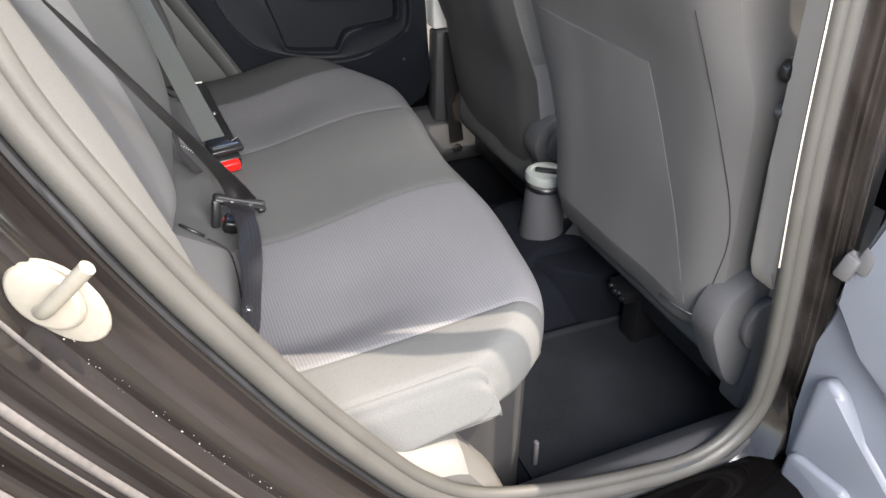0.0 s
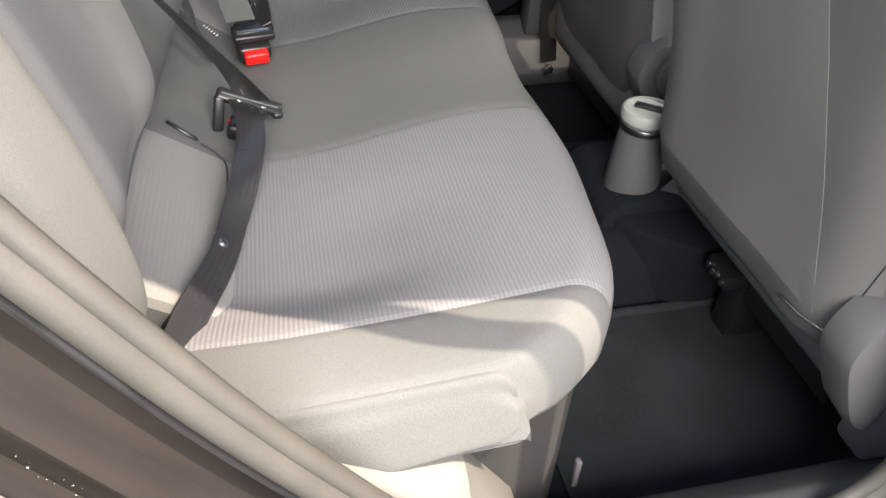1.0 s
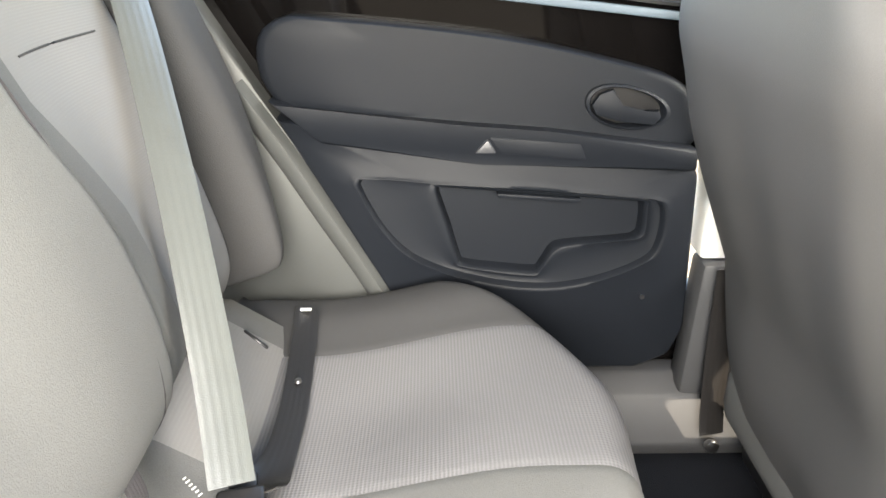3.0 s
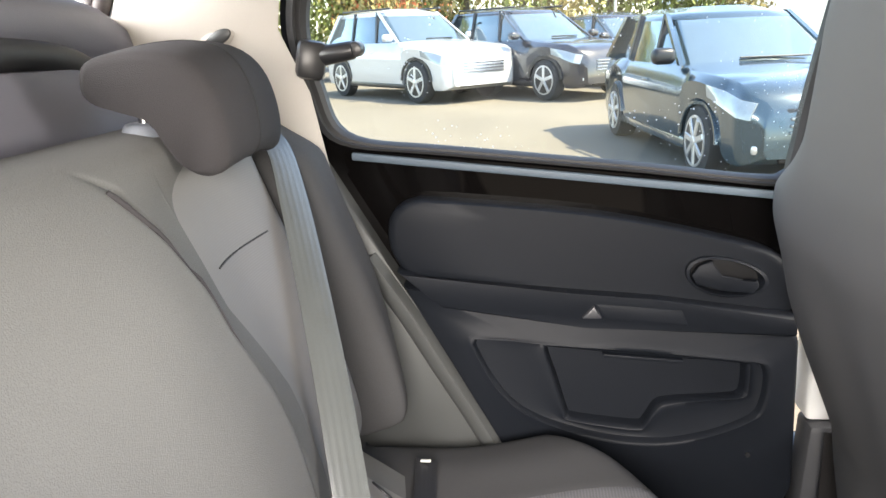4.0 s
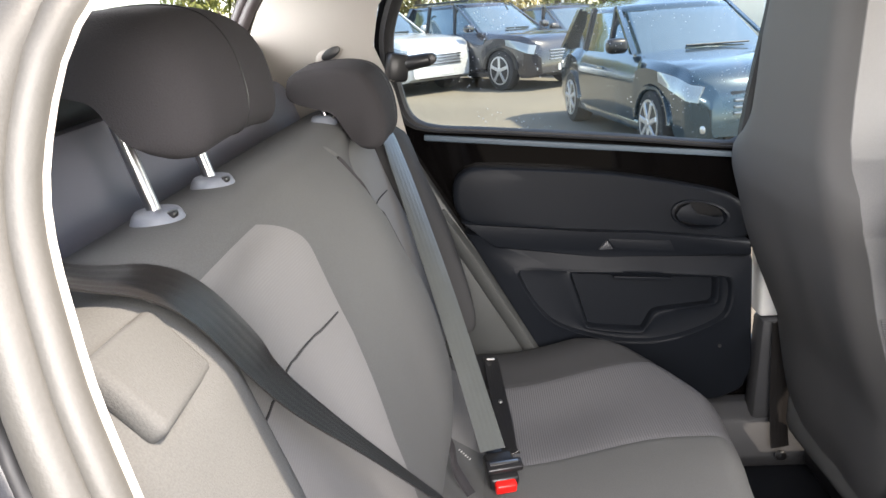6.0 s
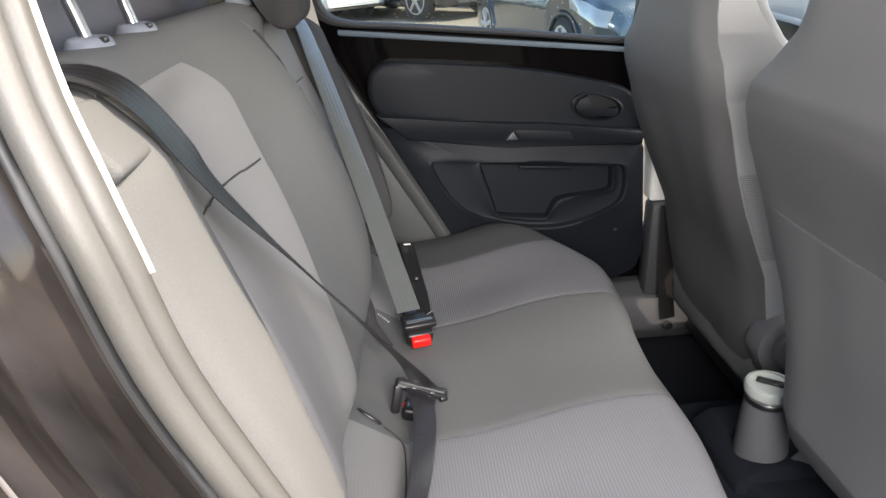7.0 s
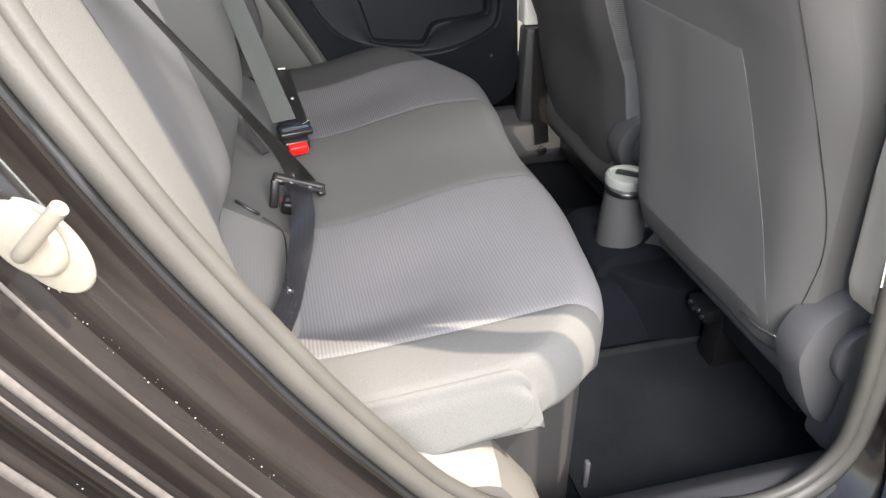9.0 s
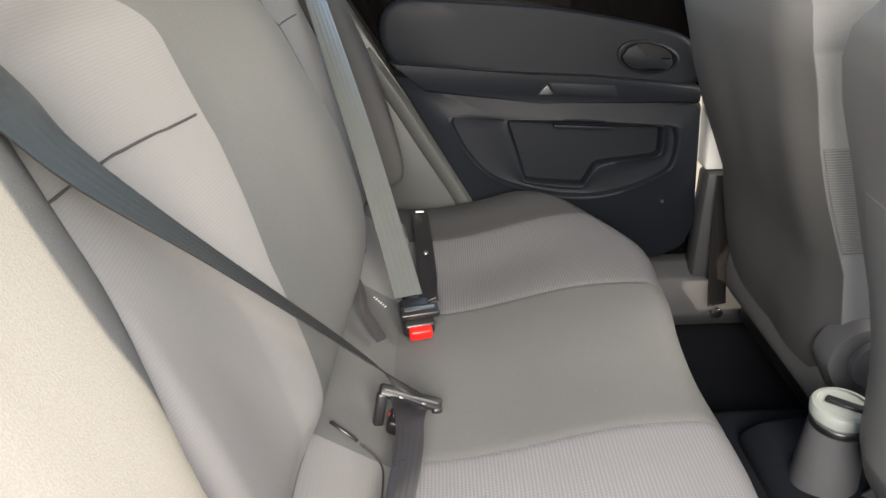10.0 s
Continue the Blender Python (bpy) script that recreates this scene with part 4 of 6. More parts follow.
def insert_key(ym, zm, row):
    if zm < 0.60:
        if zm < 0.57:
            return "near" if -0.50 < ym < -0.225 else "far" if 0.16 < ym < 0.42 else "tuck" if -0.225 <= ym <= 0.16 else "plain"
        return "plain"
    if row < TOP_ROW:
        edge = insert_edge(min(zm, 1.02))
        if -0.50 < ym < -0.185 - edge:
            return "near"
        if 0.185 + edge < ym < 0.45:
            return "far"
    return "plain"


Y0, Y1 = -0.512, 0.472
bys = [Y0 + (Y1 - Y0) * (k / 300) for k in range(301)]
for e in (-0.185, 0.185):
    bys[round((e - Y0) / (Y1 - Y0) * 300)] = e
brings = [backrest_ring(y, Y0, Y1) for y in bys]
bn = len(brings[0])


def insert_edge(z):
    """How far the edge of a woven insert is drawn in at that height."""
    return lerp_table([(0.60, 0.065), (0.80, 0.050), (0.92, 0.005), (1.03, 0.0)], z)


# the rows of the backrest follow the edges of the inserts
for ring in brings:
    for j in range(200):
        p = ring[j]
        if 0.57 < p.z < 1.035:
            pull = insert_edge(min(p.z, 1.02)) * smooth01((p.z - 0.57) / 0.03)
            for e, side in ((-0.185, -1), (0.185, 1)):
                p.y += side * pull * max(0.0, 1 - abs(p.y - e) / 0.13)
# one row of points runs along the top edge of each insert
TOP_ROW = min(range(100, FACE), key=lambda q: abs(PROFILE[q].z - 1.055))
LOW_ROW = min(range(100, FACE), key=lambda q: abs(PROFILE[q].z - 0.955))
HIGH_ROW = min(range(100, FACE), key=lambda q: abs(PROFILE[q].z - 1.100))
for i in range(301):
    for e, side in ((-0.185, -1), (0.185, 1)):
        d = side * (bys[i] - e)
        if d < 0 or min(bys[i] - Y0, Y1 - bys[i]) < 0.004:
            continue
        zt = min(1.084, 1.02 + 0.065 * math.sqrt(d / 0.12))
        old = [p.copy() for p in brings[i][LOW_ROW:HIGH_ROW + 1]]
        za, zm, zb = old[0].z, old[TOP_ROW - LOW_ROW].z, old[-1].z
        for q in range(LOW_ROW + 1, HIGH_ROW):
            z = old[q - LOW_ROW].z
            z = za + (zt - za) * (z - za) / (zm - za) if q <= TOP_ROW else zt + (zb - zt) * (z - zm) / (zb - zm)
            brings[i][q] = Vector((lerp_table([(o.z, o.x) for o in old], z), lerp_table([(o.z, o.y) for o in old], z), z))
bverts = [v for r in brings for v in r]
bgroups = {"plain": [], "near": [], "far": [], "tuck": []}
for i in range(len(bys) - 1):
    for j in range(bn):
        k = (j + 1) % bn
        q = (i * bn + j, i * bn + k, (i + 1) * bn + k, (i + 1) * bn + j)
        c = sum((bverts[v] for v in q), Vector()) / 4
        key = insert_key(c.y, c.z, j) if j < 200 else "plain"
        bgroups[key].append(q)
bgroups["plain"] += [tuple(range(bn)), tuple((len(bys) - 1) * bn + j for j in range(bn))]
backrest = under(sub_mesh("backrest", bgroups["plain"], CLOTH, bench, "plain grey cloth backrest", bverts), bench)
sub_mesh("ribbed_insert", bgroups["near"], RIBBED_BACK, backrest, "lighter woven insert", bverts)
sub_mesh("ribbed_insert", bgroups["far"], RIBBED_BACK, backrest, "lighter woven insert", bverts)
sub_mesh("tuck", bgroups["tuck"], CLOTH, backrest, "grey cloth tuck between backrest and cushion", bverts)


def face_x(y, z):
    best = min(backrest_ring(y, Y0, Y1)[:176], key=lambda p: abs(p.z - z) + (1 if p.z < 0.58 else 0))
    return best.x


def seam_line(name, pts, r=0.0022, mat=CLOTH_DARK):
    return tube(name, [Vector((face_x(y, z) + 0.0015, y, z)) for y, z in pts], r, mat, backrest, "", 6)


seam_line("seam", [(-0.495 + 0.292 * k / 24, 0.970 - 0.0009 * k) for k in range(25)], 0.0012, CLOTH_MID)
seam_line("seam", [(0.225 + 0.16 * k / 14, 0.955) for k in range(15)], 0.0012, CLOTH_MID)
# Dark tube beside the deep seam stands in for the groove's shade.
seam_line("seam", [(y - 0.015, z) for z, y in soft_table(GROOVE[:-1], 6)], 0.0034)


# padded side pieces between the backrest and the door openings
def bolster(s):
    rings = []
    c = YC + s * (0.560 if s < 0 else 0.566)
    half = 0.084 if s < 0 else 0.074
    for k in range(25):
        u = -1 + 2 * k / 24
        y = c + s * half * u
        r = math.sqrt(max(0.0, 1 - abs(u) ** (5.0 if u > 0 else 3.2)))
        ring = []
        for p in PROFILE[56::3] + BACK_TAIL:
            x = p.x + (0.020 if s < 0 else 0.055) * face_out(p.z)
            back = -0.24 + 0.10 * smooth01((0.8 - p.z) / 0.2)
            z = 0.60 + (p.z - 0.60) * (0.94 + 0.06 * r) if p.z > 0.6 else p.z
            taper = smooth01((p.z - 0.53) / 0.09)
            if s > 0:
                inner = c - half
                y = inner + (c + half * u - inner) * (0.30 + 0.70 * smooth01((p.z - 0.58) / 0.36))
            else:
                outer = c - half
                y = outer + (c - half * u - outer) * (1 - 0.24 * smooth01((0.77 - p.z) / 0.15))
            lean = 0.055 * max(0.0, -u) * smooth01((p.z - 0.78) / 0.17) if s < 0 else 0.0
            ring.append(Vector((back + (x - back) * (0.55 + 0.45 * r) * (0.55 + 0.45 * taper), y + lean, z - 0.012)))
        rings.append(ring)
    # The far bolster's shade is put into its darker cloth colour.
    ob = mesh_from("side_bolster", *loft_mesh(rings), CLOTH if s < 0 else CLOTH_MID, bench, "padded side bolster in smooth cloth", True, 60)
    return under(ob, bench)


bolster(-1)
bolster(1)
under(part("catch_cover", box_bm((0.060, 0.100, 0.018), (-0.154, -0.570, 1.067), 0.007, 4, pose(0, 0, 0, -8, 50, 0)), CLOTH, bench, "square flap over the backrest catch"), bench)

# child seat anchor slits and small printed tags
for x, y, z in ((-0.012, -0.203, 0.5455), (0.010, 0.398, 0.536)):
    under(part("anchor_slit", box_bm((0.042, 0.005, 0.004), (x, y, z), 0.0015, 1, pose(0, 0, 0, 0, 34, -18)), BLACKP, bench, "dark anchor slit"), bench)
tube("seam", spline([(0.008, -0.212, 0.531), (0.026, -0.222, 0.520), (0.036, -0.240, 0.5125), (0.037, -0.30, 0.5115), (0.034, -0.36, 0.512)], 5), 0.0012, CLOTH_DARK, backrest, "stitched tuck seam", 6)
tag = thing("anchor_tag", "small white printed cloth tag at the backrest foot", "label tag", (0.0, 0.11, 0.56))
for k in range(6):
    under(part("print_bar", box_bm((0.0016, 0.0055 if k % 2 else 0.0042, 0.0008), (0.0 + 0.0036 * k, 0.119 - 0.0023 * k, 0.5450 - 0.0023 * k), 0.0004, 1, pose(0, 0, 0, 0, 33, -33)), WHITEP, tag, "white print"), tag)
pull = thing("pull_loop", "dark cloth pull loop at the foot of the backrest", "pull loop", (-0.02, 0.02, 0.56))
under(mesh_from("loop_tape", *ribbon_mesh(spline([(-0.022, 0.045, 0.640), (-0.008, 0.040, 0.600), (-0.004, 0.030, 0.572), (0.010, 0.012, 0.552), (0.020, 0.002, 0.540)], 6), [(0.1, 0.9, 0.1)] * 25, 0.020, 0.005), CLOTH_DARK, pull, "dark folded tape"), pull)


# ---- headrests ----
def headrest(name, y, lift, shift, gx, half, tall, soft, label):
    h = thing(name, label, "headrest", (-0.2 + shift, y, 1.11), "rear headrests")
    sec = [(p.x, p.z) for p in spline([(-0.240, 0, 1.160), (-0.243, 0, 1.184), (-0.228, 0, 1.202), (-0.165, 0, 1.208), (-0.120, 0, 1.198), (-0.095, 0, 1.168), (-0.084, 0, 1.122), (-0.087, 0, 1.086), (-0.104, 0, 1.072), (-0.130, 0, 1.078), (-0.150, 0, 1.106), (-0.168, 0, 1.134), (-0.205, 0, 1.147)], 4, True)]
    rings = []
    m = Vector((-0.155, 1.150))
    sec = [(-0.16 + (x + 0.16) * tall ** 0.5, 1.207 + (z - 1.207) * tall) for x, z in sec]
    for k in range(27):
        u = -1 + 2 * k / 26
        r = 1.0 if abs(u) < 1 - soft else 1 - 1.1 * soft * ((abs(u) - 1 + soft) / soft) ** 2.4
        ring = []
        for x, z in sec:
            q = m + (Vector((x, z)) - m) * r
            droop = -0.012 * u * u
            ring.append(Vector((q.x + shift - 0.012 * u * u, y + half * u, q.y + lift + droop)))
        rings.append(ring)
    under(mesh_from("pad", *loft_mesh(rings), CLOTH_DARK, h, "dark cloth pad", True, 60), h)
    for s in (-1, 1):
        yy = y + s * 0.069
        lean = 0.10 + lift
        under(mesh_from("post", *tube_mesh([Vector((gx + 0.010, yy, 1.07)), Vector((gx - 0.004 - 0.36 * lift, yy, 1.165 + lift))], 0.0062, 14), CHROME, h, "polished steel post"), h)
        guide = under(part("guide", cyl_bm(0.025, 0.019, 0.016, (gx, yy, 1.113), Matrix.Diagonal((1, 1.15, 1, 1)), 28, 0.004), ODOOR, h, "grey blue plastic guide collar"), h)
        under(part("guide_button", box_bm((0.008, 0.010, 0.006), (gx + 0.017, yy - 0.008, 1.118), 0.002), BLACKP, guide), h)
    # seam down the middle of the pad's face
    mid = rings[11]
    under(mesh_from("pad_seam", *tube_mesh([v + (v - Vector((m.x + shift, v.y, m.y + lift))).normalized() * 0.0004 for v in mid[8:34]], 0.0009, 6), BLACKP, h), h)
    return h


headrest("headrest", -0.302, 0.080, -0.056, -0.224, 0.128, 0.83, 0.30, "dark cloth headrest raised on two steel posts")
headrest("headrest", 0.318, 0.0, 0.0, -0.200, 0.098, 1.0, 0.13, "dark cloth headrest pushed down on the backrest")


# ---- seat belts and buckles ----
def belt(name, label, runs):
    b = thing(name, label, "seat belt", runs[0][1][0])
    for nm, pts, sides, mat, lab in runs:
        P = spline(pts, 6)
        S = spline(sides, 6)
        wide = [0.052 - 0.017 * smooth01(k / 9) for k in range(len(P))] if nm == "lap_webbing" else 0.046
        under(mesh_from(nm, *ribbon_mesh(P, S, wide), mat, b, lab, True, 60), b)
    return b


nb = belt("seat_belt", "black seat belt slung over the backrest and buckled", [
    ("shoulder_webbing", [(-0.275, -0.565, 1.150), (-0.215, -0.527, 1.116), (-0.174, -0.508, 1.103), (-0.149, -0.492, 1.079), (-0.125, -0.472, 1.030), (-0.107, -0.452, 0.985), (-0.070, -0.392, 0.900), (-0.0256, -0.321, 0.800), (0.019, -0.251, 0.700), (0.055, -0.192, 0.615), (0.073, -0.150, 0.556)],
     [(0.30, -0.92, 0.10), (0.30, -0.92, 0.0), (0.28, -0.92, -0.20), (0.20, -0.90, -0.35), (0.15, -0.90, -0.40), (0.35, -0.85, -0.38), (0.55, -0.78, -0.30), (0.62, -0.74, -0.25), (0.66, -0.70, -0.22), (0.78, -0.45, -0.30), (0.89, 0.0, -0.45)], WEB, "black webbing"),
    ("lap_webbing", [(0.066, -0.150, 0.546), (0.068, -0.184, 0.550), (0.069, -0.225, 0.542), (0.062, -0.29, 0.534), (0.050, -0.36, 0.528), (0.037, -0.43, 0.525), (0.015, -0.51, 0.532), (0.0, -0.57, 0.535)],
     [(0.89, 0.05, -0.45), (0.92, 0.05, -0.36), (0.90, 0.08, -0.30), (0.78, 0.1, -0.45), (0.62, 0.1, -0.70), (0.55, 0.1, -0.8), (0.55, 0.1, -0.8), (0.55, 0.1, -0.8)], WEB_LAP, "black lap webbing")])
under(part("stop_button", cyl_bm(0.006, 0.005, 0.005, (0.038, -0.412, 0.531), pose(0, 0, 0, 0, 35, 0), 14, 0.001), CHROME, nb, "small bright stop button"), nb)
fb = belt("seat_belt", "pale-sheened seat belt hanging from the far shoulder, buckled", [
    ("shoulder_webbing", [(-0.175, 0.500, 1.095), (-0.128, 0.478, 1.058), (-0.098, 0.44, 0.985), (-0.055, 0.36, 0.87), (-0.010, 0.265, 0.75), (0.032, 0.165, 0.63), (0.058, 0.092, 0.560)],
     [(0.2, 0.9, 0.1), (0.35, 0.9, 0.1), (0.5, 0.8, 0.1), (0.62, 0.7, 0.1), (0.7, 0.6, 0.1), (0.75, 0.55, 0.1), (0.8, 0.5, 0.1)], WEB_GREY, "grey sheened webbing"),
    ("lap_webbing", [(0.078, 0.092, 0.548), (0.085, 0.15, 0.528), (0.084, 0.25, 0.515), (0.078, 0.34, 0.514), (0.072, 0.42, 0.520), (0.066, 0.49, 0.532)],
     [(0.9, 0.3, 0.2), (0.85, 0.15, -0.4), (0.85, 0.05, -0.3), (0.85, 0, -0.25), (0.85, 0, -0.25), (0.85, 0, -0.25)], WEB, "black lap webbing")])
under(part("stop_button", cyl_bm(0.005, 0.004, 0.004, (0.080, 0.324, 0.519), None, 12), CHROME, fb, "small bright stop button"), fb)
under(part("end_tag", box_bm((0.017, 0.006, 0.003), (0.066, 0.482, 0.535), 0.001), WHITEP, fb, "small pale sewn tag"), fb)


def buckle(at, turn, label):
    b = thing("seat_belt_buckle", label, "belt buckle", at, "rear buckles")
    m = pose(*at, *turn)
    def bp(nm, bm, mat, lab="", parent=None):
        bmesh.ops.transform(bm, matrix=m, verts=bm.verts)
        return under(part(nm, bm, mat, parent or b, lab), b)
    bp("buckle_body", box_bm((0.050, 0.060, 0.026), (0, 0.012, 0), 0.006, 3), BLACKP, "black plastic body")
    bp("release_button", box_bm((0.036, 0.016, 0.020), (0.0, -0.022, 0.001), 0.004, 3), RED, "bright red push button")
    tongue = bp("tongue", box_bm((0.062, 0.022, 0.012), (0.003, 0.004, 0.020), 0.004, 3), BLACKP, "black belt tongue")
    bp("tongue_slot", box_bm((0.048, 0.006, 0.003), (0.003, 0.006, 0.0262), 0.001), CHROME, "steel slot edge", tongue)
    bp("stalk", box_bm((0.03, 0.05, 0.012), (0, 0.045, -0.012), 0.004), BLACKP, "buckle strap")
    return b


buckle((0.072, 0.062, 0.530), (18, 0, 12), "black seat belt buckle with bright red button")
# the near buckle lies turned away, its tongue a black loop with the webbing folded through it
nbk = thing("seat_belt_buckle", "black buckle holding a looped belt tongue, red button mostly hidden", "belt buckle", (0.08, -0.15, 0.51), "rear buckles")
under(part("buckle_body", box_bm((0.044, 0.036, 0.022), (0.058, -0.152, 0.512), 0.006, 3, pose(0, 0, 0, 0, 14, -6)), BLACKP, nbk, "black plastic body"), nbk)
under(part("release_button", box_bm((0.006, 0.006, 0.008), (0.040, -0.148, 0.522), 0.003, 2, pose(0, 0, 0, 0, 24, -6)), RED, nbk, "red button edge"), nbk)


def beam(name, a, b, wide, thick, up, mat, label="", parent=None, round_=0.35):
    """A rounded bar from a to b, wide across and thick along up."""
    a, b, up = Vector(a), Vector(b), Vector(up)
    d = (b - a).normalized()
    v = (up - d * up.dot(d)).normalized()
    m = Matrix((d, d.cross(v) * -1, v)).transposed().to_4x4()
    bm = box_bm(((b - a).length, wide, thick), (0, 0, 0), min(wide, thick) * round_, 3, m)
    bmesh.ops.translate(bm, vec=(a + b) / 2, verts=bm.verts)
    return under(part(name, bm, mat, parent or nbk, label), nbk)


TL, TR, TUP = Vector((0.029, -0.146, 0.564)), Vector((0.107, -0.139, 0.528)), Vector((0.30, -0.62, 0.72))
tongue = beam("tongue", TL, TR, 0.018, 0.012, TUP, BLACKP, "black belt tongue with an open loop")
beam("tongue_leg", TL + Vector((0.004, -0.004, -0.002)), (0.024, -0.160, 0.517), 0.014, 0.011, TUP, BLACKP, "", tongue)
beam("tongue_leg", TR + Vector((-0.006, -0.002, 0.001)), TR + Vector((-0.005, -0.009, -0.006)), 0.014, 0.012, TUP, BLACKP, "", tongue)
beam("tongue_edge", TL.lerp(TR, 0.07) + TUP * 0.0062, TL.lerp(TR, 0.93) + TUP * 0.0062, 0.0030, 0.0020, TUP, PLASTIC_GREY, "thin grey strip along the tongue", tongue)
for k in (0.30, 0.66):
    beam("tongue_notch", TL.lerp(TR, k) + TUP * 0.0068 + Vector((0, -0.004, -0.003)), TL.lerp(TR, k + 0.07) + TUP * 0.0068 + Vector((0, -0.004, -0.003)), 0.003, 0.0015, TUP, CHROME, "small bright notch", tongue)

# ---- front seats ----
SEC = [(0.385, 0.690, 0.08, 0.205), (0.42, 0.660, 0.12, 0.235), (0.47, 0.642, 0.15, 0.240), (0.60, 0.632, 0.17, 0.240), (0.72, 0.618, 0.175, 0.243), (0.82, 0.600, 0.175, 0.250), (0.90, 0.576, 0.17, 0.252), (0.95, 0.561, 0.165, 0.250), (0.985, 0.557, 0.155, 0.240), (1.02, 0.562, 0.14, 0.212),
       (1.06, 0.565, 0.13, 0.192), (1.12, 0.568, 0.12, 0.184), (1.20, 0.572, 0.115, 0.180), (1.28, 0.580, 0.105, 0.168), (1.33, 0.592, 0.085, 0.145), (1.355, 0.605, 0.05, 0.11)]


# the far seat leans further back at its foot
FAR_REAR = [(0.385, 0.725), (0.44, 0.712), (0.53, 0.694), (0.60, 0.682), (0.735, 0.626), (0.81, 0.600), (0.885, 0.582), (0.935, 0.567), (0.97, 0.563), (1.02, 0.562), (1.06, 0.565), (1.12, 0.568), (1.20, 0.572), (1.28, 0.580), (1.33, 0.592), (1.355, 0.605)]
# how far the inner edge of the rear face is drawn in
DRAWN_IN = [(0.385, 0.040), (0.47, 0.068), (0.60, 0.050), (0.72, 0.022), (0.82, 0.010), (0.90, 0.006), (1.0, 0.012), (1.1, 0.05)]


def seat_section(z, y=-1.0):
    xr = lerp_table([(a, b) for a, b, _, _ in SEC] if y < 0 else FAR_REAR, z)
    d = lerp_table([(a, c) for a, _, c, _ in SEC], z)
    w = lerp_table([(a, c) for a, _, _, c in SEC], z)
    return xr, d, w


def seat_ring(z, y, n=60):
    """A level cut through a seat back: the rear edge is drawn in on the far flank and square on the near one."""
    xr, d, w = seat_section(z, y)
    soft = lerp_table(DRAWN_IN, z) if y < 0 else 0.020 + 0.03 * smooth01((z - 0.98) / 0.1)
    hard = 0.028
    flare = 0.030 * smooth01((z - 0.40) / 0.05) * smooth01((0.90 - z) / 0.12) if y < 0 else 0.0
    half = n // 2
    ring = []
    for k in range(half):
        u = -math.cos(math.pi * k / (half - 1))
        edge = soft if u > 0 else hard
        lim = 0.45 if u > 0 else 0.72
        t = max(0.0, (abs(u) - lim) / (1 - lim))
        dip = min(edge, d * 0.8) * (t ** 2.2)
        hollow = 0.010 * (1 - u * u) * smooth01((0.95 - z) / 0.2) * smooth01((z - 0.45) / 0.1)
        crease = 0.0045 * noise.noise(Vector((3.2 * u + (0.0 if y < 0 else 7.0), 4.0 * z, 1.7))) * (1 - u ** 4) * smooth01((0.93 - z) / 0.1)
        ring.append(Vector((xr + dip + hollow + crease, y + (w if u > 0 else w + flare) * u, z)))
    for k in range(half):
        u = math.cos(math.pi * k / (half - 1))
        t = max(0.0, (abs(u) - 0.8) / 0.2)
        slim = 0.995 - 0.34 * smooth01((z - 0.99) / 0.12)
        ring.append(Vector((xr + d + 0.02 - 0.03 * t * t, y + (w if u > 0 else w + flare) * u * slim, z)))
    return ring


def rear_x(z, dy):
    pts = seat_ring(z, -1.0)[:30]
    return lerp_table([(p.y + 1.0, p.x) for p in pts], dy)


